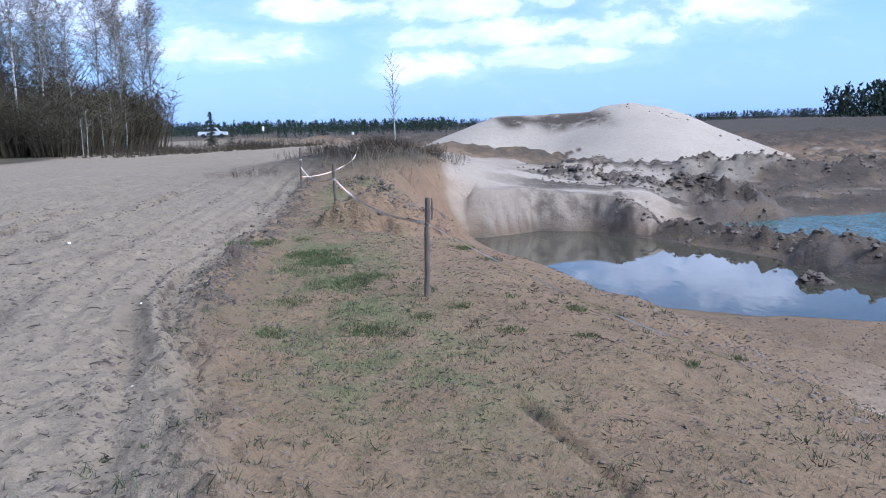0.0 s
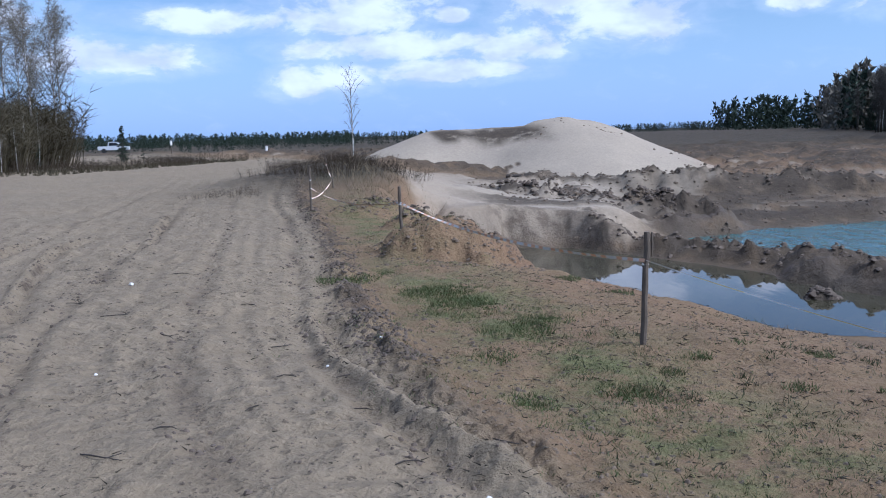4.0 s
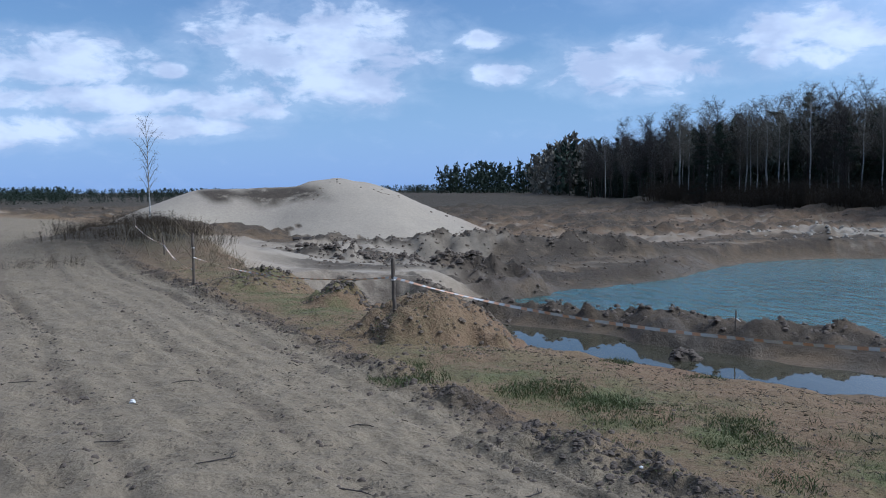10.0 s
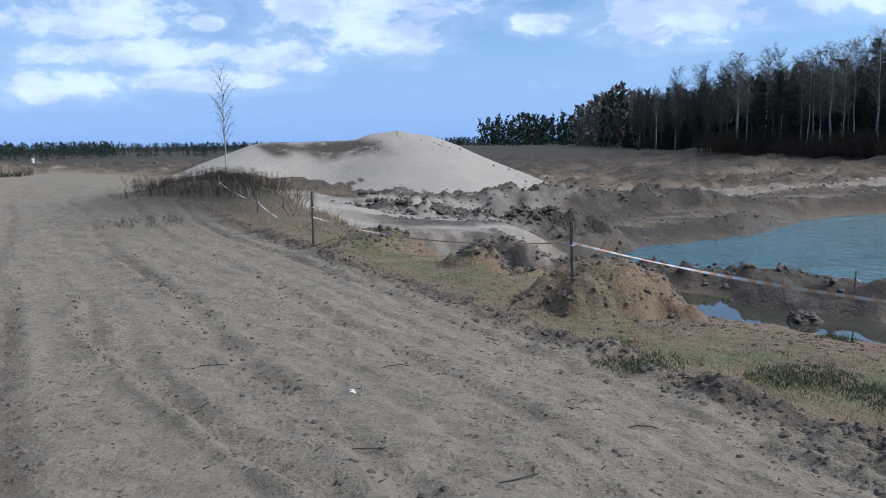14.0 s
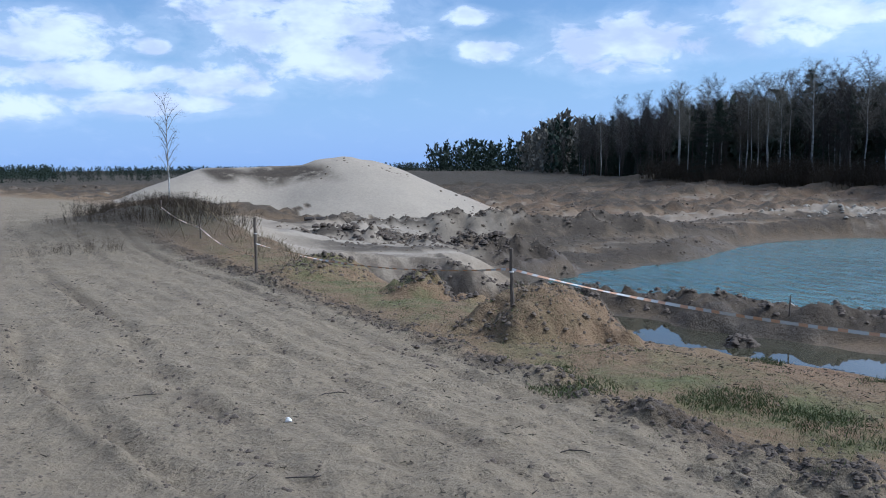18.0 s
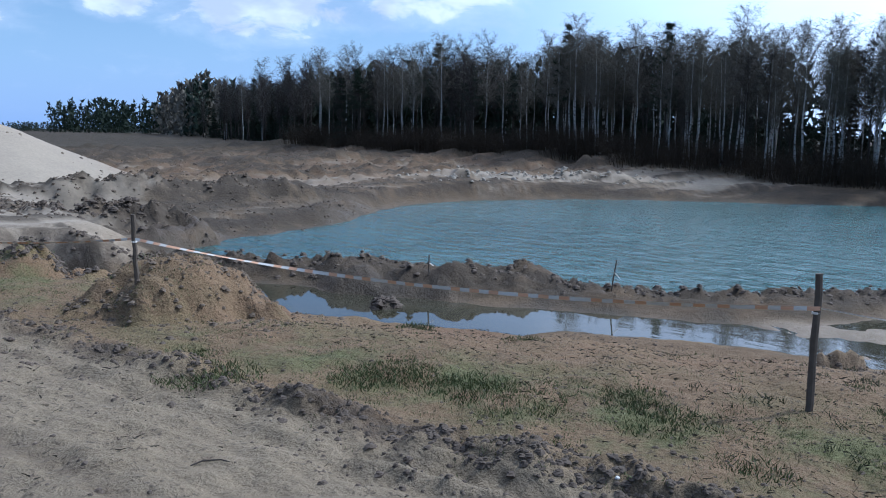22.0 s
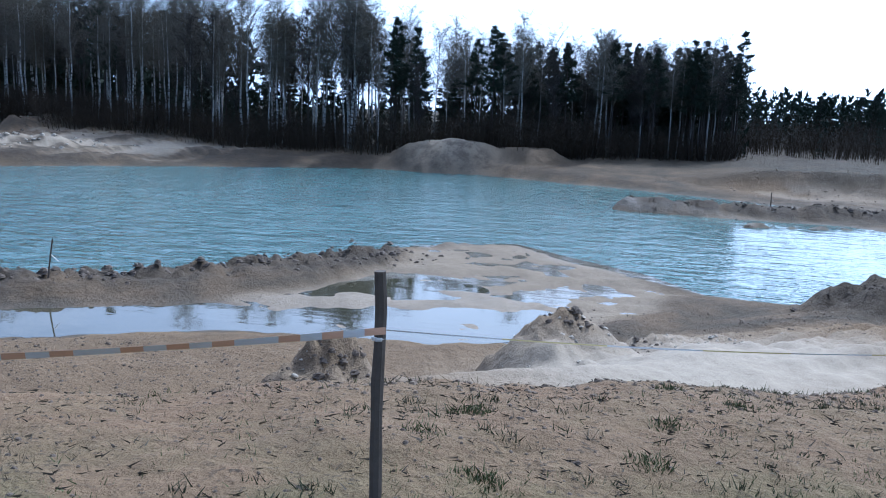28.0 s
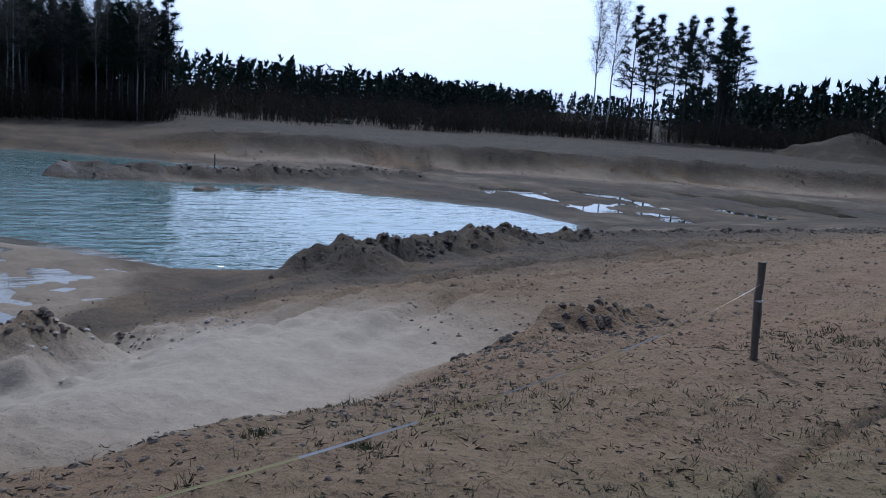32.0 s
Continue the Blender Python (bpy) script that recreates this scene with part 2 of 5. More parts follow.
def birch_bark():
    m, g, b = material("birch_bark", 0.8)
    p = g.n("ShaderNodeTexCoord").outputs["Object"]
    mp = g.n("ShaderNodeMapping")
    mp.inputs["Scale"].default_value = (1.2, 1.2, 5.0)
    g.put(mp.inputs[0], p)
    f = g.ramp(g.noise(mp.outputs[0], 1.4, 5, 0.7), 0.50, 0.58)
    g.put(b.inputs["Base Color"], g.mix(f, (0.46, 0.44, 0.40), (0.06, 0.05, 0.045)))
    return m


BIRCH = birch_bark()
TWIG = plain("birch_twigs", (0.090, 0.079, 0.061), (0.186, 0.166, 0.127), 3, 0.9, 0)
DARK_TWIG = plain("dark_twigs", (0.030, 0.026, 0.023), (0.065, 0.056, 0.048), 3, 0.9, 0)
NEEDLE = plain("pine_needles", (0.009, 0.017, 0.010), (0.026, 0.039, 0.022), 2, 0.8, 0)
THICKET = plain("young_bare_trees", (0.032, 0.027, 0.014), (0.072, 0.059, 0.033), 2, 0.95, 0)
SCRUB = plain("bare_scrub", (0.020, 0.015, 0.010), (0.053, 0.038, 0.022), 2, 0.95, 0)
BUD = plain("young_leaves", (0.075, 0.085, 0.025), (0.14, 0.15, 0.05), 2, 0.85, 0)


# ---- shape helpers ----
def part(name, bm, mat, parent=None, label=""):
    me = bpy.data.meshes.new(name)
    bm.to_mesh(me)
    bm.free()
    me.materials.append(mat)
    ob = new(name, me)
    if parent:
        ob.parent = parent
    if label:
        ob["label"] = label
    return ob


def raw(name, verts, faces, mat, parent=None, smooth=False):
    me = bpy.data.meshes.new(name)
    me.from_pydata([tuple(v) for v in verts], [], [tuple(f) for f in faces])
    me.materials.append(mat)
    if smooth:
        me.polygons.foreach_set("use_smooth", [True] * len(me.polygons))
    ob = new(name, me)
    if parent:
        ob.parent = parent
    return ob


def thing(name, m, label, category, group="", kind=""):
    ob = new(name)
    ob.matrix_world = m
    return tagged(ob, label, category, group, kind)


class Soup:
    """Collects vertices and faces of one mesh."""

    def __init__(self):
        self.v, self.f = [], []

    def tube(self, pts, radii, sides=6):
        base = len(self.v)
        n = len(pts)
        for i in range(n):
            p = Vector(pts[i])
            t = (Vector(pts[min(i + 1, n - 1)]) - Vector(pts[max(i - 1, 0)])).normalized()
            u = t.orthogonal().normalized() if abs(t.z) > 0.95 else t.cross(Vector((0, 0, 1))).normalized()
            w = t.cross(u)
            for k in range(sides):
                ang = 2 * math.pi * k / sides
                self.v.append(p + (u * math.cos(ang) + w * math.sin(ang)) * radii[i])
        for i in range(n - 1):
            for k in range(sides):
                a, b2 = base + i * sides + k, base + i * sides + (k + 1) % sides
                self.f.append((a, b2, b2 + sides, a + sides))
        if sides > 2:
            self.f.append(tuple(base + (n - 1) * sides + k for k in range(sides)))
            self.f.append(tuple(base + k for k in reversed(range(sides))))

    def blade(self, p, q, w):
        p, q = Vector(p), Vector(q)
        side = (q - p).cross(Vector((random.uniform(-1, 1), random.uniform(-1, 1), random.uniform(-.3, .3)))).normalized() * w
        b = len(self.v)
        self.v += [p - side, p + side, q]
        self.f.append((b, b + 1, b + 2))

    def lump(self, c, r, squash=0.7):
        """An uneven clod of about 20 faces."""
        b = len(self.v)
        turn = random.uniform(0, 6.3)
        for ring, (hh, rr) in enumerate(((-0.5, 1.1), (0.15, 0.9), (0.7, 0.5))):
            for k in range(6):
                q = rr * r * random.uniform(0.7, 1.3)
                ang = turn + k * math.pi / 3 + ring * 0.4
                self.v.append(Vector((c[0] + q * math.cos(ang), c[1] + q * math.sin(ang), c[2] + r * squash * hh * random.uniform(0.8, 1.2))))
        self.v.append(Vector((c[0], c[1], c[2] + r * squash * random.uniform(0.8, 1.1))))
        for ring in range(2):
            for k in range(6):
                i, j = b + ring * 6 + k, b + ring * 6 + (k + 1) % 6
                self.f.append((i, j, j + 6, i + 6))
        for k in range(6):
            self.f.append((b + 12 + k, b + 12 + (k + 1) % 6, b + 18))

    def make(self, name, mat, parent=None, smooth=False):
        return raw(name, self.v, self.f, mat, parent, smooth)


# ---- the shape of the ground ----
WATER = -2.5
RIM = [(12, -30), (9, -14), (6.6, -4), (5, 0.1), (4.2, 2.3), (3.6, 3.2), (3, 4.3), (2.5, 5.4), (1.85, 7), (0.6, 9.1), (-0.55, 11.3), (-1.6, 14.3),
       (-3, 18), (-4.2, 21.5), (-4.8, 25), (-5, 29), (-5.6, 34), (-8, 42), (-14, 60), (-40, 110), (-90, 160)]
ROAD = [(16, -30), (7, -10), (3.6, -5), (1.2, -1), (-0.2, 1.4), (-1.6, 4.1), (-2.6, 6.6), (-3.4, 10), (-4.6, 14.5), (-6.2, 19.8), (-8.9, 31), (-11, 42.5), (-18, 61), (-40, 100)]
POND_LINE = [(-2.7, 28), (-2.0, 24.5), (-0.6, 21.0), (1.2, 18.4), (3, 16.9), (4.6, 16.2), (6.4, 16.1), (8.3, 15.6), (9.5, 14.3), (10.5, 12.4), (10.8, 10.6), (11.3, 8.6),
             (12.2, 7.3), (14, 6.8), (15.4, 8.0), (16.6, 10.2), (15.2, 11.5), (13.1, 12.6), (11.6, 14.4), (10.2, 16.7), (8.9, 18.7), (7.7, 21.8), (5.4, 25.3), (2.9, 28.2), (1.5, 30.3), (-0.9, 30.5)]
SWINGS = [[(-7.9, 12.6), (-7.55, 10.6), (-6.9, 9.0), (-6.2, 7.4), (-5.6, 6.2)], [(-8.1, 16.5), (-7.2, 13.6), (-6.5, 11.6)], [(-8.6, 12.0), (-8.1, 9.6), (-7.6, 7.6), (-7.0, 6.0)], [(-2.9, 6.6), (-2.3, 5.0), (-1.65, 3.95), (-1.15, 3.2), (-0.75, 2.55), (-0.3, 1.8)]]
FLATS = [(10.8, 11.8), (10.7, 9.2), (10.9, 7.5), (11.5, 6.5), (13.2, 5.6), (15.5, 4.7), (17.4, 4.2), (19.4, 5.6), (21, 7.6), (22.8, 9.3), (21.2, 11.6), (17.8, 11.6), (14.4, 12.5), (12.4, 13.2)]
LAKE_LINE = [(5.6, 32.6), (6.8, 30.4), (9.2, 27.2), (11.6, 24.4), (13.0, 21.4), (12.6, 18.6), (14.2, 16.4), (16.5, 14.4), (21.2, 12.2), (22.9, 9.4), (20.8, 7.6), (19.4, 5.4), (17.7, 3.7),
             (17.4, 1.2), (18.5, -1.6), (20, -5.5), (22, -9.4), (24.8, -10.6), (28.9, -9.7), (31.2, -7), (32.8, -4.6), (34.9, -2.5), (35.2, 1.8), (35.9, 6.2), (37.4, 6.6), (38.4, 2.0), (39.5, -1.6), (42.5, -1.0), (45.3, 3.2),
             (47, 6.3), (49.5, 11.6), (52.6, 17.9), (52.2, 25.8), (48, 31), (43.4, 36.6), (38.0, 42), (30.6, 44.6), (26, 44.3), (19.6, 41), (15, 36.7), (11.8, 35.3), (9, 35), (7, 33.8)]


def sstep(lo, hi, v):
    t = np.clip((v - lo) / (hi - lo), 0, 1)
    return t * t * (3 - 2 * t)


def line_dist(x, y, line):
    """Distance to a polyline, positive on its right hand side, and how far along it the foot lies."""
    best, side, along = np.full(x.shape, 1e9), np.ones(x.shape), np.zeros(x.shape)
    run = 0.0
    for (ax, ay), (bx, by) in zip(line[:-1], line[1:]):
        dx, dy = bx - ax, by - ay
        ln = math.hypot(dx, dy)
        t = np.clip(((x - ax) * dx + (y - ay) * dy) / ln ** 2, 0, 1)
        d = np.hypot(x - ax - t * dx, y - ay - t * dy)
        s = np.sign((x - ax) * dy - (y - ay) * dx)
        near = d < best
        best, side, along = np.where(near, d, best), np.where(near, s, side), np.where(near, run + t * ln, along)
        run += ln
    return best * side, along


def area_dist(x, y, line):
    """Distance to a closed outline, negative inside."""
    ring = line + line[:1]
    d = np.abs(line_dist(x, y, ring)[0])
    inside = np.zeros(x.shape, bool)
    for (ax, ay), (bx, by) in zip(ring[:-1], ring[1:]):
        if ay != by:
            inside ^= ((ay > y) != (by > y)) & (x < (bx - ax) * (y - ay) / (by - ay) + ax)
    return np.where(inside, -d, d)


LATTICE = np.random.RandomState(5).rand(256, 256).ravel()


def value_noise(x, y):
    fx, fy = np.floor(x), np.floor(y)
    u, v = x - fx, y - fy
    u, v = u * u * (3 - 2 * u), v * v * (3 - 2 * v)
    xi, yi = fx.astype(np.int32) & 255, fy.astype(np.int32) & 255
    xa, xb, yb = xi << 8, ((xi + 1) & 255) << 8, (yi + 1) & 255
    low = LATTICE[xa + yi]
    low = low + (LATTICE[xb + yi] - low) * u
    high = LATTICE[xa + yb]
    high = high + (LATTICE[xb + yb] - high) * u
    return low + (high - low) * v - 0.5


def fbm(x, y, scale, octaves=4, gain=0.5):
    out, amp = 0, 1.0
    for o in range(octaves):
        out = out + amp * value_noise(x * scale + 17.3 * o, y * scale - 9.1 * o)
        scale, amp = scale * 2.03, amp * gain
    return out


def ridge(z, x, y, line, top, width, rough=0.3, scale=1.0):
    """Raises a bank along a line to about the height top above datum."""
    px, py = [p[0] for p in line], [p[1] for p in line]
    reach = 1.6 * width
    k = (x > min(px) - reach) & (x < max(px) + reach) & (y > min(py) - reach) & (y < max(py) + reach)
    if k.any():
        x, y, low = x[k], y[k], z[k]
        d = np.abs(line_dist(x, y, line)[0]) + fbm(x, y, scale, 4) * width * 0.5
        crest = top + rough * fbm(x + 40, y, scale * 1.7, 5, 0.6)
        z = z.copy()
        z[k] = np.maximum(low, low + (crest - low) * sstep(width, 0.12 * width, d))
    return z


def heap(z, x, y, cx, cy, top, radius, power=1.0, rough=0.1, scale=1.2, rounded=False):
    """A tipped heap, pointed or rounded, with a crumbly skin."""
    k = np.hypot(x - cx, y - cy) < 2.2 * radius
    if k.any():
        x, y, low = x[k], y[k], z[k]
        d = np.hypot(x - cx, y - cy) / radius * (1 + 0.5 * fbm(x, y, scale, 3))
        lift = np.clip(1 - (d * d if rounded else d), 0, 1) ** power
        z = z.copy()
        z[k] = np.maximum(low, low + (top + rough * fbm(x, y, scale * 3, 4, 0.6) - low) * lift)
    return z


def dome(z, x, y, cx, cy, top, radius, rough=0.1, scale=1.2):
    return heap(z, x, y, cx, cy, top, radius, 0.9, rough, scale, True)


def surface(x, y):
    """Height of the ground and the soil zones at places x, y."""
    x, y = np.asarray(x, float), np.asarray(y, float)
    zone = {}
    s, _ = line_dist(x, y, RIM)
    s = s + 0.5 * fbm(x, y, 0.45, 4)
    r, _ = line_dist(x, y, ROAD)
    lake, pond = area_dist(x, y, LAKE_LINE) + 0.35 * fbm(x, y, 0.7, 4), area_dist(x, y, POND_LINE) + 0.25 * fbm(x + 9, y, 0.9, 4)
    shore = np.minimum(lake, pond)
    # pit floor: low by the water, shelf of sand to the north, rising to the woods in the east
    floor = np.full(x.shape, -2.28)
    shelf = sstep(30.6, 31.5, y + 0.5 * fbm(x, y, 0.6)) * sstep(5.5, 3.0, x)
    floor = floor + shelf * 1.05
    floor = floor + 0.75 * sstep(36, 47, y) * (1 - shelf)
    floor = floor + 0.9 * sstep(44, 62, x) + 0.5 * sstep(70, 160, np.hypot(x, y))
    east, _ = line_dist(x, y, [(50, 2), (47, -8), (46, -19), (43, -30), (37, -44), (20, -58), (-20, -64)])
    east = -east + 1.2 * fbm(x, y, 0.3, 4)
    floor = floor + (1.25 * sstep(-1.2, 1.6, east) - 0.9 * sstep(44, 62, x) * sstep(-4, 4, east)) * sstep(6, -2, y)
    floor = floor - 0.20 * sstep(16, 19, x) * sstep(-6, -11, y) + 0.11 * fbm(x, y * 1.8, 0.28, 4) * sstep(16, 20, x) * sstep(0, -4, y)
    w = np.interp(y, [-10, 2, 5, 8, 11, 15, 20, 27, 33, 45], [16, 12.5, 8.5, 5.6, 4.6, 4.0, 2.3, 1.7, 5, 12])
    lip = -0.26 * sstep(-1.7, 0.2, s) * sstep(22, 14, y)
    drop = np.where(y > 16, sstep(-0.1, 1, s / w), np.clip(s / w, 0, 1) ** 0.85)
    step = 0.75 * sstep(12, 8, y) * sstep(-5, 2.5, y) * sstep(-0.1, 1.7, s)
    drop = drop * (1 - 0.55 * sstep(12, 8, y) * sstep(3.5, 0, s))
    z = np.minimum(lip + (floor - lip) * drop, lip - step)
    z = np.maximum(z, np.minimum(floor, lip))
    # the track stands a hand higher than its verge, and so does the head of the bank
    z = z + 0.13 * sstep(0.7, -1.8, r) * sstep(-1.5, 3.5, y) * sstep(60, 40, y)
    z = z - 0.07 * sstep(0.2, 1.2, r) * sstep(6.5, 4.5, y) * sstep(-8, -2, y) - 0.09 * sstep(1.6, 3.2, r) * sstep(4.6, 3.0, y) * sstep(-8, -2, y)
    z = z + 0.24 * np.exp(-((x + 4.4) / 1.7) ** 2 - ((y - 21.5) / 5.0) ** 2) * sstep(0.7, -0.3, s)
    # plateau by the bushes is a little higher
    z = z + 0.75 * np.exp(-((x + 7.4) / 2.6) ** 2 - ((y - 31) / 6.5) ** 2) * sstep(1.2, -0.8, s)
    z = z + 0.10 * fbm(x, y, 0.22, 4) * sstep(0.2, -1.0, r) * 0.6
    # the far plain
    far = np.hypot(x, y)
    z = z + sstep(80, 200, far) * 0.6 * fbm(x, y, 0.02, 3)
    # shores
    dry = WATER + (z - WATER) * sstep(-0.05, 1.5, shore) + 0.05 * sstep(0, 0.4, shore)
    wet = WATER - 0.9 * sstep(0, 2.0, -shore)
    z = np.where(shore > 0, np.where(z > WATER, dry, z), wet)
    # the cut sand face north of the pond
    crown = np.interp(x, [-3.2, -1.3, 1.0, 2.2, 3.1, 3.9, 5], [1.62, 1.6, 1.28, 1.28, 0.85, 0.3, 0.0])
    face = sstep(-0.25, 0.55, pond + 0.12 * fbm(x * 2.0, y, 0.9, 3)) * sstep(28.0, 29.6, y) * sstep(33.5, 31.5, y) * sstep(4.4, 3.4, x) * sstep(-4.5, -3, x)
    z = np.where(face > 0.01, np.maximum(z, WATER + face * crown), z)
    # bank between the two waters, the humps and spits
    z = ridge(z, x, y, [(2.4, 30.6), (4.4, 28.4), (6.6, 26.2), (8.3, 23.6)], -2.02, 1.3, 0.5, 1.1)
    z = ridge(z, x, y, [(8.3, 23.0), (9.4, 21.4), (11.2, 20.2)], -1.82, 1.9, 0.35, 0.8)
    z = ridge(z, x, y, [(10.6, 20.6), (12.0, 17.6), (14.3, 15.0), (18, 12.2), (21.5, 10.4)], -2.22, 1.15, 0.4, 1.1)
    z = heap(z, x, y, 6.75, 20.1, -2.2, 0.9, 0.6, 0.2)
    z = ridge(z, x, y, [(36.6, 6.2), (36.6, 1.5), (37.8, -3.4), (39, -9)], -2.0, 1.6, 0.35, 0.8)
    z = ridge(z, x, y, [(32.5, 1.6), (33.6, -2.2)], -2.42, 0.7, 0.2, 1.0)
    # flats cut by runnels at the end of the pond
    flat = area_dist(x, y, FLATS) + 0.5 * fbm(x, y, 0.6, 3)
    mix = sstep(0.5, -0.5, flat)
    bars = fbm(x + 0.3 * y, y * 0.75 - 0.3 * x, 0.95, 4, 0.45)
    z = z + (WATER + 0.006 + 0.022 * sstep(14.0, 18.5, x) + 0.12 * bars + 0.05 * fbm(x, y * 0.7, 2.6, 3) - z) * mix
    # near heaps: mound at the second post, clods, cone heaps on the slope
    z = dome(z, x, y, -1.95, 11.36, 0.54, 0.95, 0.12, 2.4)
    z = dome(z, x, y, -1.5, 11.9, 0.22, 0.9, 0.1, 2.4)
    z = dome(z, x, y, -2.75, 14.5, 0.36, 0.62, 0.3, 2.0)
    z = dome(z, x, y, -2.2, 14.1, 0.06, 0.5, 0.2, 2.0)
    z = dome(z, x, y, -3.85, 17.0, 0.34, 1.0, 0.2, 1.4)
    z = heap(z, x, y, 6.05, 8.4, -0.95, 0.85, 0.85, 0.2, 2.4)
    z = heap(z, x, y, 8.35, 5.95, -1.0, 1.15, 1.0, 0.16, 2.0)
    z = heap(z, x, y, 9.6, 4.4, -1.55, 0.8, 0.8, 0.15)
    z = ridge(z, x, y, [(5.0, 2.0), (5.4, 1.2), (5.6, 0.2)], -0.40, 0.38, 0.2, 1.6)
    # ridge of spoil on the near shore of the lake
    z = ridge(z, x, y, [(14.6, 0.8), (15.2, -0.6), (16.6, -2.4), (17.2, -4.2)], -1.55, 1.6, 0.5, 0.8)
    z = ridge(z, x, y, [(17.2, -5.6), (17.6, -8.2), (17.0, -9.9), (15.6, -10.9)], -1.75, 1.3, 0.5, 0.9)
    z = ridge(z, x, y, [(15.6, -13.2), (15.6, -15.5), (15.8, -18)], -1.75, 1.2, 0.45, 0.9)
    # rough band of clods in front of the great heap and the trench before it
    z = ridge(z, x, y, [(-1.0, 41.5), (2.5, 39.0), (5.5, 36.6), (7.2, 35.6)], -1.1, 2.6, 0.9, 0.6)
    z = ridge(z, x, y, [(4.0, 33.6), (6.4, 33.6)], -1.75, 1.6, 0.5, 0.7)
    z = ridge(z, x, y, [(1.0, 46.5), (7.5, 46), (14.5, 44.8), (17, 44.5)], -0.75, 2.4, 0.7, 0.55)
    z = ridge(z, x, y, [(8.5, 40.5), (14.5, 39.6), (18.6, 41.4)], -1.75, 2.8, 0.2, 0.5)
    z = z + 0.25 * fbm(x, y, 0.5, 5, 0.6) * sstep(32, 36, y) * sstep(0.0, 2.5, s) * sstep(0.5, 2.0, shore)
    # far shore heaps
    z = ridge(z, x, y, [(31, 51), (38, 49.2), (43, 47), (47.5, 43)], -1.15, 2.2, 0.75, 0.45)
    z = ridge(z, x, y, [(47.5, 43), (50.5, 38.5), (53, 34)], -1.65, 1.8, 0.3, 0.5)
    z = ridge(z, x, y, [(20, 58), (31, 53)], -1.35, 2.6, 0.5, 0.35)
    z = ridge(z, x, y, [(55.0, 22.6), (55.2, 19.7), (55.6, 14.0)], -0.75, 2.4, 0.3, 0.5)
    z = heap(z, x, y, 54.6, 19.5, -0.15, 3.2, 0.9, 0.2, 0.6)
    z = heap(z, x, y, 60, -62, 1.6, 7, 1, 0.3, 0.4)
    z = z + (0.6 * fbm(x, y, 0.22, 5, 0.55) + 0.25 * np.abs(fbm(x, y, 0.8, 4, 0.6))) * sstep(46, 56, y) * sstep(0.0, 4.0, s) * sstep(160, 90, y)
    # rough banks: crumbly surface on the spoil between the waters and by the lake
    spoil = np.full(x.shape, 9.0)
    for line in ([(2.4, 30.6), (4.4, 28.4), (6.6, 26.2), (8.3, 23.6), (9.6, 21.2), (12.0, 17.6), (14.3, 15.0), (18, 12.2), (21.5, 10.4)],
                 [(14.6, 0.8), (15.2, -0.6), (16.6, -2.4), (17.2, -4.2), (17.6, -8.2), (17.0, -9.9), (15.6, -10.9)], [(36.6, 6.2), (36.6, 1.5), (37.8, -3.4), (39, -9)], [(15.6, -13.2), (15.6, -15.5), (15.8, -18)],
                 [(-1.0, 41.5), (2.5, 39.0), (5.5, 36.6), (7.2, 35.6)]):
        spoil = np.minimum(spoil, np.abs(line_dist(x, y, line)[0]))
    spoil = sstep(1.7, 0.7, spoil) * sstep(0.06, 0.25, z - WATER)
    z = z + spoil * (0.10 * fbm(x, y, 1.6, 4, 0.65) + 0.16 * np.abs(fbm(x, y, 2.6, 3)) - 0.03)
    plain_rough = sstep(46, 54, y) * sstep(0, 5, s) * sstep(170, 120, y)
    band = fbm(x * 0.25, y, 0.35, 4, 0.6)
    z = z + plain_rough * (0.9 * band + 0.6 * np.abs(fbm(x, y, 0.7, 4, 0.6)))
    # the great heap of washed sand
    big = np.full(x.shape, -5.0)
    crest = [(-5.7, 60.6, 2.0), (-2.2, 60.8, 2.12), (0.9, 60.6, 2.18), (2.3, 60.8, 2.6), (3.5, 60.6, 2.72), (4.9, 60.4, 2.48)]
    for (ax, ay, az), (bx, by, bz) in zip(crest[:-1], crest[1:]):
        t = np.clip(((x - ax) * (bx - ax) + (y - ay) * (by - ay)) / ((bx - ax) ** 2 + (by - ay) ** 2), 0, 1)
        d = np.hypot(x - ax - t * (bx - ax), y - ay - t * (by - ay))
        top = az + t * (bz - az)
        fall = 0.40 - 0.045 * sstep(-2, 5, x) + 0.06 * sstep(6, 10, x)
        big = np.maximum(big, top - fall * np.sqrt(d * d + 0.5) + 0.28)
    hollow = np.exp(-((x + 2.6) / 3.6) ** 2 - ((y - 55.0) / 2.6) ** 2)
    big = big - 0.65 * hollow + 0.10 * fbm(x, y, 0.4, 4) + 0.03 * fbm(x, y, 2.2, 3)
    inhill = big > z
    z = np.maximum(z, big)
    # wheel ruts and clods along the track
    wob = r + 0.35 * fbm(x, y, 0.16, 3)
    onroad = sstep(0.35, -0.15, r) * sstep(-19, -15, r)
    for off, deep, wide in ((-0.42, 0.05, 0.09), (-0.95, 0.022, 0.07), (-1.5, 0.04, 0.10), (-2.1, 0.018, 0.07), (-2.7, 0.045, 0.10), (-3.4, 0.02, 0.08), (-4.45, 0.055, 0.12), (-5.2, 0.025, 0.1), (-6.3, 0.035, 0.14), (-8.0, 0.04, 0.18)):
        keep = 0.45 + 0.9 * np.abs(fbm(x + off * 7, y, 0.2, 2)) * 2
        z = z - 0.8 * onroad * deep * keep * np.exp(-((wob - off) / wide) ** 2) + onroad * 0.4 * deep * keep * np.exp(-((np.abs(wob - off) - 1.9 * wide) / (0.7 * wide)) ** 2)
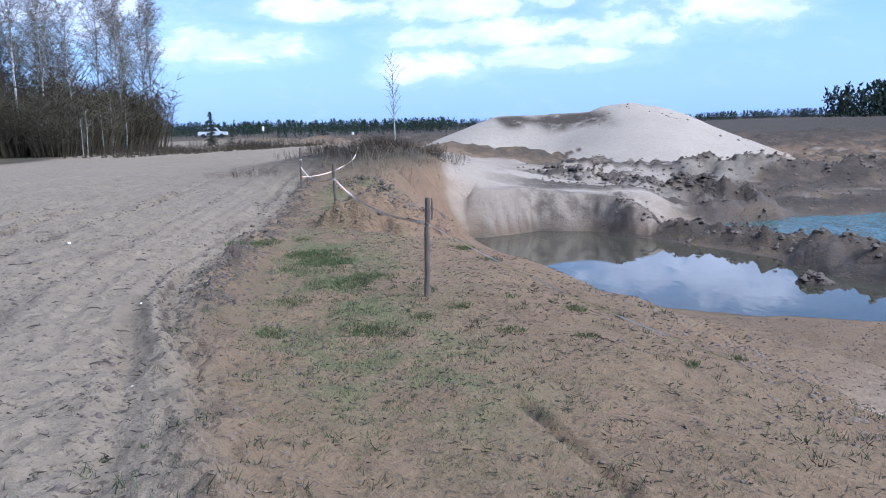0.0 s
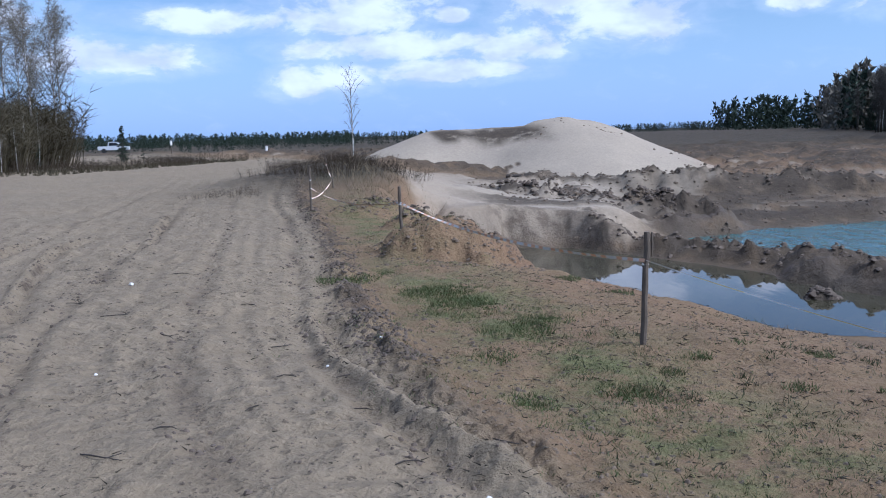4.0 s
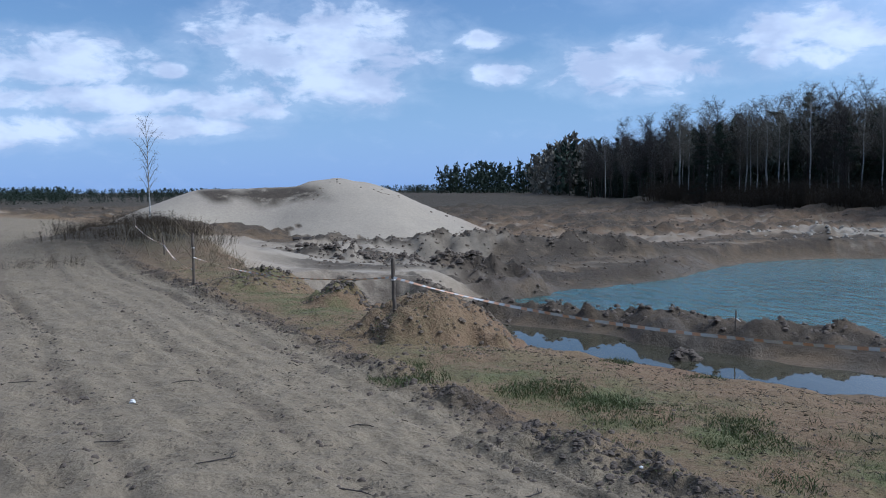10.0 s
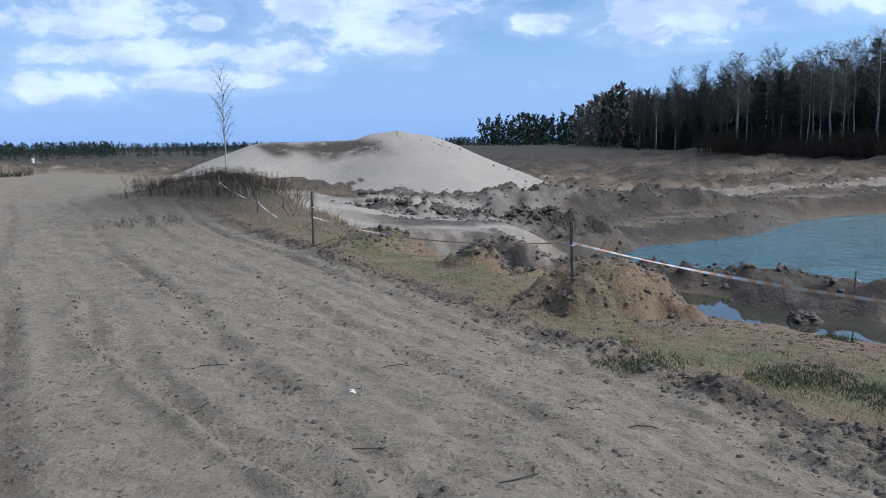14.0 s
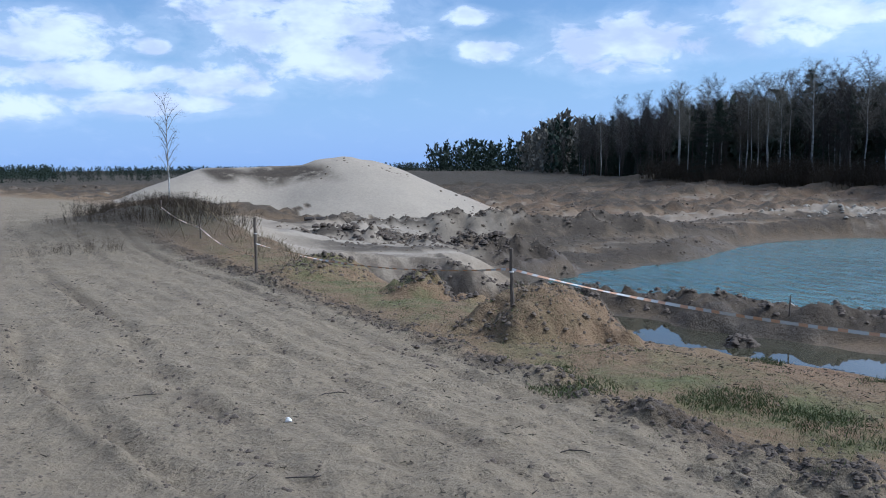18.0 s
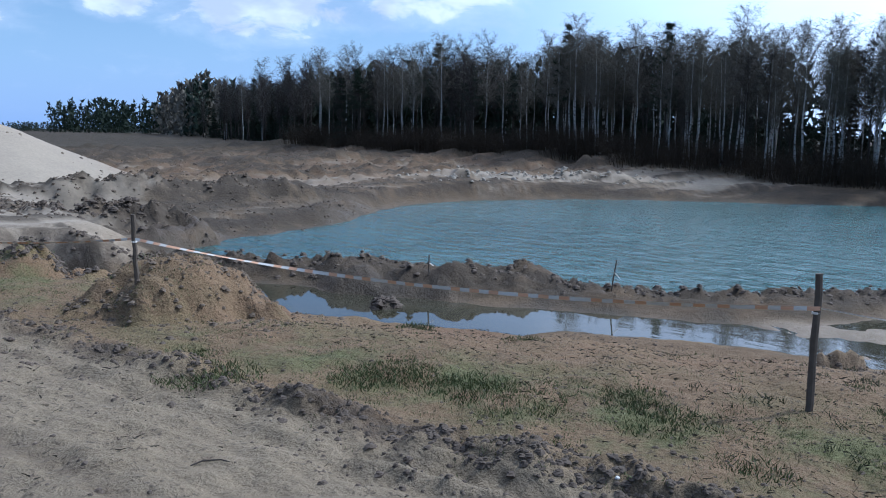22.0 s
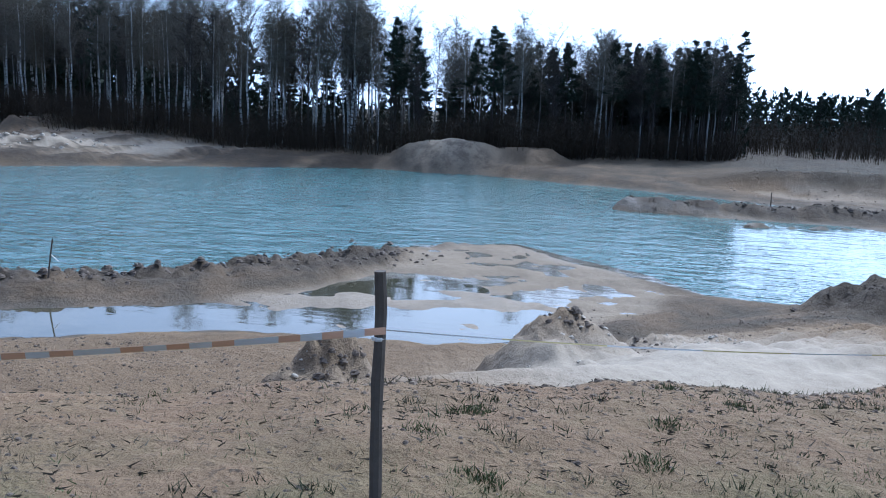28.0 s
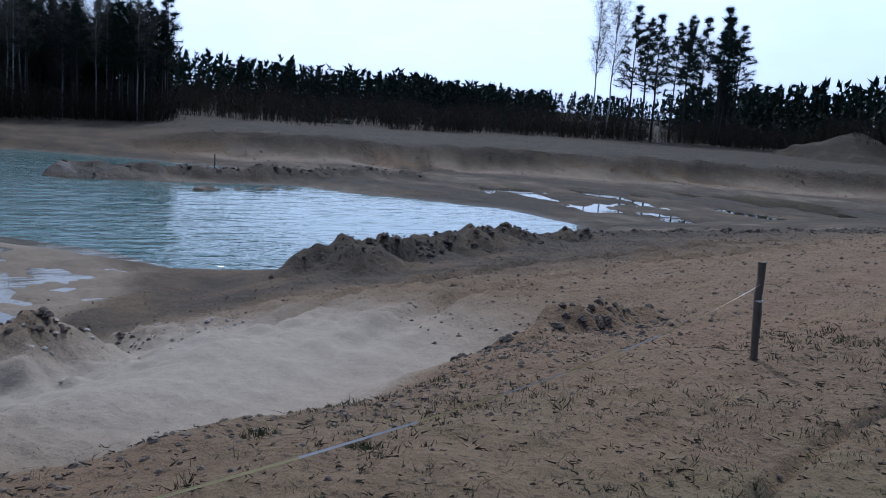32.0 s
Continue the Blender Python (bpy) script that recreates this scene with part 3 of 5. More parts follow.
    z = z + onroad * (0.05 * fbm(x, y, 2.6, 4, 0.6) + 0.026 * np.clip(fbm(x, y, 8.0, 2), -0.25, 1))
    swing = np.full(x.shape, 9.0)
    for line in SWINGS:
        d = line_dist(x, y, line)[0] + 0.05 * fbm(x, y, 1.1, 3)
        z = z + onroad * (0.042 * np.exp(-((d - 0.07) / 0.06) ** 2) - 0.05 * sstep(0.03, -0.02, d) * np.exp(-((d + 0.05) / 0.12) ** 2))
        swing = np.minimum(swing, np.abs(d + 0.01))
    # narrow shallow furrow on the near slope, coloured dark along its bottom
    dark_furrow = np.abs(line_dist(x, y, [(1.15, 2.95), (1.42, 2.49), (1.67, 1.95), (1.92, 1.3), (2.2, 0.5)])[0])
    z = z - 0.06 * np.exp(-(dark_furrow / 0.035) ** 2)
    verge = np.exp(-((r - 0.16) / 0.24) ** 2) * sstep(45, 34, y)
    z = z + verge * (0.05 + 0.15 * np.clip(fbm(x, y, 2.6, 4, 0.65), -0.2, 1))
    z = z + 0.05 * fbm(x, y, 1.3, 5, 0.6) * sstep(0.1, 0.8, r) * sstep(0.1, 0.5, shore) * sstep(60, 30, far)
    z = z + 0.032 * fbm(x, y, 3.6, 3, 0.5) * sstep(0.2, 0.7, r) * sstep(30, 18, far) * sstep(0.1, 0.5, shore)
    dug = sstep(2.0, 4.0, s) * sstep(0.25, 0.8, z - WATER) * sstep(16, 10, y) * (1 - sstep(22, 30, far))
    z = z + dug * (0.10 * np.abs(fbm(x, y, 1.5, 4, 0.65)) + 0.05 * fbm(x, y, 3.4, 3, 0.6) - 0.03)
    pair = np.minimum(np.abs(line_dist(x, y, [(6.5, 3.4), (9.0, 1.0), (11.0, -3.0), (11.6, -9.0)])[0] + 0.25 * fbm(x, y, 0.4, 2)) , np.abs(line_dist(x, y, [(8.3, 4.1), (10.6, 1.7), (12.6, -2.6), (13.2, -9.0)])[0] + 0.25 * fbm(x, y, 0.4, 2)))
    z = z - 0.10 * dug * np.exp(-(pair / 0.16) ** 2) + 0.06 * dug * np.exp(-((pair - 0.34) / 0.12) ** 2)
    z = z + (0.3 * fbm(x, y, 0.5, 5, 0.6) + 0.25 * np.abs(fbm(x, y, 0.9, 3))) * np.exp(-((east - 0.5) / 2.2) ** 2) * sstep(4, -4, y)
    across, level = 0.53 * x + 0.85 * y, 0.85 * x - 0.53 * y
    streak = fbm(across * 0.10, level * 0.45, 1.0, 4, 0.6) * sstep(15, 20, x) * sstep(2, -4, y) * sstep(1.5, -1.5, east)
    shelf_streak = fbm(x * 0.16, y * 0.8, 1.0, 5, 0.62)
    north = sstep(31.5, 34, y) * sstep(53, 47, y) * sstep(-4, 0, x) * sstep(0.3, 1.0, shore)
    z = z + north * 0.22 * shelf_streak
    # soil zones; a few also hold the shade of slopes turned from the sun
    zone["road"] = np.clip(onroad + sstep(38, 48, y) * sstep(2.0, -1, s) * sstep(-26, -18, x), 0, 1)
    slope = sstep(0.2, 0.6, drop)
    zone["pale"] = np.clip(inhill * 1.0 + sstep(29.5, 31, y) * sstep(50, 44, y) * sstep(7, 3, x) * sstep(0.3, 1, s) * 0.8 + np.exp(-(((x - 7.0) / 3.4) ** 2 + ((y - 4.2) / 3.4) ** 2) ** 2) * sstep(0.5, 1.1, s) * 0.95 + 0.45 * np.exp(-((x - 6.05) / 1.2) ** 2 - ((y - 8.4) / 1.2) ** 2)
                           + 0.9 * np.exp(-((y - 48 + 0.75 * (x - 40)) / 4) ** 2) * sstep(28, 34, x) * sstep(60, 52, x), 0, 1)
    for cx, cy, q in ((8.35, 5.95, 0.6), (6.05, 8.4, 0.6)):
        zone["pale"] = zone["pale"] * (1 - 0.8 * np.exp(-((x - cx) ** 2 + (y - cy) ** 2) / q ** 2))
    xw = x + 1.6 * fbm(x, y, 0.5, 3)
    dk = sstep(-6.4, -4.6, xw) * sstep(3.2, 0.4, xw) * np.exp(-((z - 1.6 + 0.5 * fbm(x, y, 0.6, 3)) / 0.40) ** 2) * inhill * (y < 60.8)
    zone["orange"] = np.clip(np.exp(-((s - 0.2) / 1.3) ** 2) * sstep(6, 12, y) * sstep(34, 28, y) + 0.55 * np.exp(-((s + 0.3) / 1.6) ** 2) * sstep(18, 2, y)
                             + 0.85 * sstep(48, 58, y) * sstep(10, 16, x) * sstep(140, 110, y) + 0.25 * np.exp(-((east - 1) / 4) ** 2) * sstep(4, -4, y), 0, 1)
    zone["mud"] = np.clip(slope * sstep(1.0, 4.5, s) * (1 - zone["pale"]) * sstep(190, 120, far) + sstep(0.7, 0.1, shore) * 0.8, 0, 1) * (1 - inhill) * (1 - 0.85 * sstep(-4, -1, east) * sstep(6, -2, y)) * (1 - 0.8 * sstep(40, 50, y)) * (1 - np.exp(-((x - 54.6) / 3.5) ** 2 - ((y - 19) / 5) ** 2)) * (1 - 0.85 * sstep(17.5, 15, y) * sstep(12.5, 10.5, x) * sstep(0.3, 0.9, pond)) * (1 - 0.7 * mix)
    zone["dark"] = np.clip(verge * 1.1 * (0.25 + 0.75 * sstep(3, 6, y)) + 0.7 * sstep(0.16, 0.4, z - WATER) * sstep(2.5, 1, np.abs(shore)) * sstep(2, 5, s) + 0.8 * np.exp(-((y - 37.6 + 0.6 * (x - 4)) / 2.2) ** 2) * sstep(-1, 2, x) * sstep(14, 9, x), 0, 1)
    zone["grass"] = np.clip(np.exp(-((r - 1.25) / 0.75) ** 2) * sstep(24, 14, y) + 0.16 * sstep(0.4, 1.0, r) * sstep(0.3, -0.8, s) + sstep(-17, -19, r) * 0.5 * sstep(90, 60, y), 0, 1) * sstep(1.0, 3.5, y + 0.6 * fbm(x, y, 0.8, 3))
    on_mound = np.exp(-((x + 1.9) ** 2 + (y - 11.3) ** 2) / 1.6)
    zone["grass"] = zone["grass"] * (1 - on_mound)
    # brush-covered ground; the term in east also paints the far bank's shaded face
    zone["heath_shade"] = np.clip(np.exp(-((x + 7.4) / 2.8) ** 2 - ((y - 31) / 7.5) ** 2) * 1.6 * sstep(0.8, -0.4, s) + sstep(-15.5, -17.5, r) * sstep(140, 70, y) + sstep(85, 170, far) + sstep(54.5, 57, x) * sstep(-2, 6, y) * (1 - np.exp(-((x - 55) / 3) ** 2 - ((y - 19) / 5.5) ** 2)) + sstep(-0.6, 1.2, east + 0.6 * fbm(x, y, 0.5, 3)) * sstep(6, -2, y)
                            + 0.30 * sstep(48, 60, y) * sstep(13, 20, x) * sstep(6, 20, s), 0, 1) * (1 - inhill)
    zone["stain_shade"] = np.clip(dk * 1.5 + 0.85 * spoil * (fbm(x, y, 0.6, 3) > -0.12) + 0.9 * plain_rough * sstep(0.03, 0.17, band) * (1 - inhill), 0, 1)
    zone["pale"] = np.clip(zone["pale"] + 0.95 * np.exp(-((x - 54.6) / 3) ** 2 - ((y - 20) / 4.5) ** 2) + 0.95 * plain_rough * sstep(-0.10, -0.24, band), 0, 1)
    for off in (-0.42, -1.5, -2.7, -4.45):
        zone["dark"] = np.maximum(zone["dark"], 0.55 * onroad * np.exp(-((wob - off) / 0.12) ** 2) * sstep(-0.15, 0.2, fbm(x + off, y, 0.5, 3)))
    zone["dark"] = np.maximum(zone["dark"], 1.2 * onroad * np.exp(-(swing / 0.035) ** 2) * sstep(-0.2, 0.1, fbm(x, y, 1.7, 3)))
    zone["dark"] = np.maximum(zone["dark"], 1.5 * np.exp(-(dark_furrow / 0.04) ** 2))
    zone["pale"] = np.maximum(np.maximum(zone["pale"], 0.55 * mix), 0.7 * sstep(0.05, 0.3, face) * sstep(0.15, 0.4, z - WATER))
    zone["mud"] = zone["mud"] * (1 - 0.8 * sstep(0.05, 0.3, face))
    # pond side of the middle bank: wet soil plus its shade, put into the colour
    zone["stain_shade"] = np.maximum(zone["stain_shade"], np.exp(-((pond - 0.2) / 0.3) ** 2) * sstep(3.0, 1.5, lake - pond) * sstep(2.0, 3.0, x))
    # face of the far bank, its shade painted in as dark brown
    zone["stain_shade"] = zone["stain_shade"] * (1 - mix) + 0.7 * np.exp(-((east - 0.8) / 1.6) ** 2) * sstep(2, -4, y) * sstep(-0.25, 0.1, fbm(x, y, 0.35, 3))
    zone["stain_shade"] = np.clip(zone["stain_shade"] + 1.2 * sstep(0.02, 0.16, streak) + 0.95 * north * sstep(0.0, 0.16, shelf_streak) * (1 - inhill), 0, 1)
    zone["pale"] = np.clip(zone["pale"] + 0.8 * north * sstep(-0.05, -0.2, shelf_streak) + 0.8 * np.exp(-((y - 46.2 + 0.11 * x) / 1.5) ** 2) * sstep(1, 4, x) * sstep(19, 15, x) + 0.5 * sstep(-0.06, -0.2, streak), 0, 1)
    zone["wet"] = sstep(0.6, 0.0, shore) + 0.0 * x
    return z, zone


def ground_height(x, y):
    return float(surface(np.array([x]), np.array([y]))[0][0])


def build_ground():
    cx, cy = -2.2, 2.6
    # one sheet, finest where the walk goes, out to the horizon
    fine = np.radians(np.arange(-56, 156, 0.27))
    rest = np.radians(np.arange(156, 304, 3.7))
    ang = np.concatenate([fine, rest])
    rad = np.concatenate([[0.002, 0.2, 0.4], 0.6 * 1.0125 ** np.arange(0, 440)])
    rad = np.concatenate([rad, rad[-1] * 1.07 ** np.arange(1, 46)])
    rr, aa = np.meshgrid(rad, ang, indexing="ij")
    x, y = cx + rr * np.sin(aa), cy + rr * np.cos(aa)
    z, zone = surface(x, y)
    n, m = x.shape
    verts = np.column_stack([x.ravel(), y.ravel(), z.ravel()]).astype(np.float32)
    i, j = np.meshgrid(np.arange(n - 1), np.arange(m), indexing="ij")
    k = (j + 1) % m
    quads = np.column_stack([(i * m + j).ravel(), (i * m + k).ravel(), ((i + 1) * m + k).ravel(), ((i + 1) * m + j).ravel()])[:, ::-1]
    me = bpy.data.meshes.new("ground")
    me.vertices.add(len(verts))
    me.vertices.foreach_set("co", verts.ravel())
    me.loops.add(quads.size)
    me.loops.foreach_set("vertex_index", quads.ravel().astype(np.int32))
    me.polygons.add(len(quads))
    me.polygons.foreach_set("loop_start", np.arange(0, quads.size, 4, dtype=np.int32))
    me.polygons.foreach_set("use_smooth", np.ones(len(quads), bool))
    me.update(calc_edges=True)
    for name, v in zone.items():
        at = me.attributes.new(name, "FLOAT", "POINT")
        at.data.foreach_set("value", np.asarray(v, np.float32).ravel())
    me.materials.append(GROUND)
    ob = new("ground", me)
    tagged(ob, "sandy ground of a quarry with wheel ruts and banks", "ground", kind="structure")
    return ob


build_ground()


def grown(line, by):
    out = []
    n = len(line)
    area = sum(line[i][0] * line[(i + 1) % n][1] - line[(i + 1) % n][0] * line[i][1] for i in range(n))
    sgn = 1 if area > 0 else -1
    for i in range(n):
        a, b = Vector(line[i - 1]), Vector(line[(i + 1) % n])
        t = (b - a).normalized()
        out.append((line[i][0] + sgn * t.y * by, line[i][1] - sgn * t.x * by))
    return out


def sheet(name, line, mat, label, level=WATER):
    """A level water surface a little larger than its shoreline, cut off by the ground."""
    pts = [Vector(p) for p in line]
    c = sum(pts, Vector((0, 0))) / len(pts)
    bm = bmesh.new()
    vs = [bm.verts.new((p.x, p.y, level)) for p in pts]
    f = bm.faces.new(vs)
    bmesh.ops.triangulate(bm, faces=[f])
    bmesh.ops.recalc_face_normals(bm, faces=bm.faces)
    if bm.faces[0:1] and list(bm.faces)[0].normal.z < 0:
        bmesh.ops.reverse_faces(bm, faces=bm.faces)
    ob = part(name, bm, mat)
    tagged(ob, label, "water", kind="structure")
    return ob


sheet("lake", grown(LAKE_LINE, 0.5), LAKE, "turquoise rippled quarry lake")
sheet("shallows", grown(FLATS, 0.6), FILM, "thin film of water over the sand flats", WATER + 0.006)
sheet("puddle", [(16.5, -11.5), (23.5, -11.5), (27, -16), (24, -22), (18, -22)], POND, "shallow puddles on the muddy flats")
sheet("puddle", [(28, -12), (36, -10), (45, -18), (42, -26), (30, -34), (25, -30)], POND, "long shallow puddles across the flats")
sheet("pond", grown(POND_LINE, 0.45), POND, "still olive pond below the sand bank", WATER + 0.012)


def heights(xs, ys):
    return surface(np.array(xs, float), np.array(ys, float))[0]


# ---- trees ----
def wander(h, n, sway, lean=0.0):
    a = random.uniform(0, 6.28)
    x = y = 0.0
    pts = []
    for i in range(n):
        t = i / (n - 1)
        pts.append(Vector((x + lean * h * t * math.cos(a), y + lean * h * t * math.sin(a), h * t)))
        x += random.uniform(-sway, sway)
        y += random.uniform(-sway, sway)
    return pts


def along(pts, t):
    f = t * (len(pts) - 1)
    i = min(int(f), len(pts) - 2)
    return pts[i].lerp(pts[i + 1], f - i)


def birch(name, h, start, spread, limbs, twigs, width, label, bark=None, droop=0.5, spray=None):
    """A bare birch: white trunk, rising limbs and hanging twigs."""
    th = thing(name, pose(0, 0, 0), label, "tree")
    pts = wander(h * 0.93, 9, h * 0.008, random.uniform(0, 0.02))
    r0 = h * 0.0072
    s = Soup()
    s.tube(pts, [r0 * (1 - 0.93 * i / 8) + 0.004 for i in range(9)], 7)
    s.make("trunk", bark or BIRCH, th, True)
    twig = Soup()
    for k in range(limbs):
        t = start + (0.97 - start) * (k + random.random()) / limbs
        p = along(pts, t)
        a = random.uniform(0, 6.28)
        ln = spread * h * (0.24 + 0.42 * math.sin(math.pi * (0.2 + 0.75 * (t - start) / (1 - start)))) * random.uniform(0.6, 1.15)
        out = Vector((math.cos(a), math.sin(a), 0))
        q1 = p + out * ln * 0.45 + Vector((0, 0, ln * 0.75))
        q2 = q1 + out * ln * 0.4 + Vector((0, 0, ln * 0.35))
        twig.tube([p, q1, q2], [r0 * 0.32 * (1.1 - t) + 0.008, r0 * 0.16 * (1.1 - t) + 0.006, 0.004], 4)
        for j in range(max(3, int(twigs / limbs))):
            u = random.uniform(0.15, 1.0)
            b = p.lerp(q1, u * 1.6) if u < 0.6 else q1.lerp(q2, (u - 0.6) / 0.4)
            d = Vector((random.gauss(0, 1), random.gauss(0, 1), random.gauss(0.3, 0.8))).normalized() * ln * random.uniform(0.25, 0.6)
            e = b + d
            twig.blade(b, e, width)
            for _ in range(2):
                c = b.lerp(e, random.uniform(0.3, 1))
                twig.blade(c, c + Vector((random.gauss(0, .4), random.gauss(0, .4), random.uniform(-droop, 0.25))) * ln * 0.45, width * 0.8)
    tagged(twig.make("crown", spray or TWIG, th), kind="stuff")
    return th


def pine(name, h, bare, spread, label, shape="pine"):
    """A conifer: dark trunk, whorls of boughs with tufts of needles."""
    th = thing(name, pose(0, 0, 0), label, "tree")
    pts = wander(h, 7, h * 0.005)
    s = Soup()
    s.tube(pts, [h * 0.011 * (1 - 0.92 * i / 6) + 0.004 for i in range(7)], 6)
    leaf = Soup()
    rows = int(h * (1 - bare) / (0.55 if shape == "spruce" else 0.30))
    for i in range(rows):
        t = bare + (1 - bare) * (i + random.uniform(0, 0.6)) / rows
        if t > 0.99:
            continue
        up = (t - bare) / (1 - bare)
        reach = spread * h * ((1 - up) ** 0.85 if shape == "spruce" else (0.35 + 0.65 * math.sin(math.pi * min(1, 0.25 + 0.78 * up))) * (1.02 - up * 0.75)) + 0.12
        for k in range(5 if shape == "spruce" else 4):
            if random.random() < (0.05 if shape == "spruce" else 0.22):
                continue
            a = random.uniform(0, 6.28)
            ln = reach * random.uniform(0.45, 1.2)
            p = along(pts, t)
            rise = -0.25 if shape == "spruce" else random.uniform(0.0, 0.75)
            q = p + Vector((math.cos(a), math.sin(a), rise)) * ln
            s.tube([p, q], [0.03 * (1.1 - t) * h / 10 + 0.006, 0.004], 3)
            n = 5 if shape == "spruce" else 8
            for j in range(n):
                c = p.lerp(q, (0.25 if shape == "spruce" else 0.4) + (0.75 if shape == "spruce" else 0.62) * (j + random.random()) / n)
                for _ in range(14 if shape == "spruce" else 9):
                    d = Vector((random.gauss(0, 1), random.gauss(0, 1), random.gauss(-0.3, 0.55) if shape == "spruce" else random.gauss(0.2, 0.95))).normalized()
                    leaf.blade(c, c + d * random.uniform(0.22, 0.55) * (h / 11) ** 0.5, (0.036 if shape == "spruce" else 0.021) * (h / 11) ** 0.5)
    s.make("trunk", BARK_DARK, th, True)
    tagged(leaf.make("crown", NEEDLE, th), kind="stuff")
    return th


def scrub_bush(name, h, w, stems, label, mat=None, leaf=None):
    th = thing(name, pose(0, 0, 0), label, "bush")
    s, f = Soup(), Soup()
    for k in range(stems):
        a, q = random.uniform(0, 6.28), random.random() ** 0.5 * w * 0.5
        p = Vector((q * math.cos(a), q * math.sin(a), 0))
        top = p + Vector((math.cos(a) * random.uniform(0, 0.35) * h, math.sin(a) * random.uniform(0, 0.35) * h, h * random.uniform(0.55, 1.0)))
        s.blade(p, top, 0.022 * h / 2.5)
        for _ in range(15):
            c = p.lerp(top, random.uniform(0.25, 1))
            f.blade(c, c + Vector((random.gauss(0, 1), random.gauss(0, 1), random.uniform(0.2, 1.4))).normalized() * h * random.uniform(0.1, 0.26), 0.012 * h / 2.5 * random.uniform(0.6, 1.4))
    base = len(s.v)
    s.v += f.v
    s.f += [tuple(i + base for i in q) for q in f.f]
    tagged(s.make("crown", mat or SCRUB, th), kind="stuff")
    return th


def plant(models, spots, group="", sizes=(0.85, 1.15), sink=0.05):
    zs = heights([p[0] for p in spots], [p[1] for p in spots])
    used = set()
    for (x, y), z in zip(spots, zs):
        ob = random.choice(models)
        k = random.uniform(*sizes)
        m = Matrix.Translation((x, y, float(z) - sink)) @ Euler((0, 0, random.uniform(0, 6.28))).to_matrix().to_4x4()
        if ob not in used:
            used.add(ob)
            ob.matrix_basis = m
            c = ob
        else:
            c = copy_thing(ob, m)
        c.scale = (k, k, k * random.uniform(0.94, 1.06))
        if group:
            c["group"] = group


def spread_line(line, n, back, seed):
    """n places along a line, up to back metres behind it (to its right)."""
    g = random.Random(seed)
    lens = [math.dist(a, b) for a, b in zip(line[:-1], line[1:])]
    out = []
    for _ in range(n):
        u = g.random() * sum(lens)
        for (a, b), ln in zip(zip(line[:-1], line[1:]), lens):
            if u <= ln:
                t, d = u / ln, back * g.random() ** 1.3
                nx, ny = (b[1] - a[1]) / ln, -(b[0] - a[0]) / ln
                out.append((a[0] + (b[0] - a[0]) * t + nx * d, a[1] + (b[1] - a[1]) * t + ny * d))
                break
            u -= ln
    return out


EDGE = [(66.5, -1.0), (63.5, 4), (58.5, 15), (57, 27), (57, 40), (58.5, 52), (59.5, 68), (58.5, 90), (56, 108), (66, 150), (76, 195)]
random.seed(11)
birches = [birch("birch_tree", h, 0.42, 0.26, 32, 1000, 0.0095, "tall bare birch with a pale trunk at the wood's edge") for h in (11.5, 12.6, 13.2, 12.0)]
dark_trees = [birch("aspen_tree", h, 0.30, 0.24, 32, 1000, 0.011, "bare grey-brown forest tree with fine twigs", BARK_DARK, 0.5, DARK_TWIG) for h in (11.0, 12.5)]
pines = [pine("pine_tree", h, b, 0.17, "dark green pine with a bare lower trunk") for h, b in ((12.5, 0.45), (11.5, 0.5), (13.0, 0.38))]
spruces = [pine("spruce_tree", h, 0.04, 0.20, "dense dark spruce reaching to the ground", "spruce") for h in (8.5, 6.0, 10.0)]
plant(birches, spread_line(EDGE[3:7], 84, 7, 21), "birches of the wood", (0.84, 1.02))
plant(birches, spread_line(EDGE[:4], 44, 9, 28), "birches of the wood", (0.62, 0.80))
plant(birches, spread_line(EDGE[6:9], 34, 8, 29), "birches of the wood", (0.85, 1.1))
plant(birches, spread_line(EDGE[4:], 30, 22, 22), "birches of the wood", (0.85, 1.05))
plant(dark_trees, spread_line(EDGE[3:7], 26, 12, 23), "bare trees of the wood", (0.76, 0.95))
plant(dark_trees, spread_line(EDGE[:4], 42, 16, 34), "bare trees of the wood", (0.58, 0.74))
plant(dark_trees, spread_line(EDGE[6:], 140, 22, 30), "bare trees of the wood", (0.88, 1.12))
plant(pines, spread_line(EDGE[4:], 44, 20, 24), "pines of the wood", (0.75, 0.96))
plant(pines, spread_line(EDGE[:3], 34, 12, 25), "pines of the wood", (0.60, 0.74))
plant(pines, spread_line(EDGE[:2], 16, 10, 38), "pines of the wood", (0.58, 0.70))
plant(birches, spread_line(EDGE[2:5], 34, 10, 47), "birches of the wood", (0.72, 0.88))
plant(pines, spread_line(EDGE[2:4], 14, 12, 48), "pines of the wood", (0.66, 0.8))
plant(spruces, [(p[0] + 3, p[1]) for p in spread_line(EDGE[2:4], 22, 10, 49)], "spruces of the wood", (0.5, 0.78))
plant(pines, [(60.5, 92.5), (62.0, 90.0), (59.5, 95.5), (63, 88)], "pines of the wood", (1.12, 1.22))
plant(spruces, [(p[0] + 4, p[1]) for p in spread_line(EDGE[:3], 46, 12, 26)], "spruces of the wood", (0.45, 0.68))
plant(spruces, [(p[0] + 4, p[1]) for p in spread_line(EDGE[2:6], 60, 12, 35)], "spruces of the wood", (0.32, 0.7))
plant(spruces, [(p[0] + 4, p[1]) for p in spread_line(EDGE[5:], 165, 14, 36)], "spruces of the wood", (0.5, 0.95))
plant(spruces, [(56, 106), (57, 101), (62, 125), (64, 133)], "spruces of the wood", (1.0, 1.1))
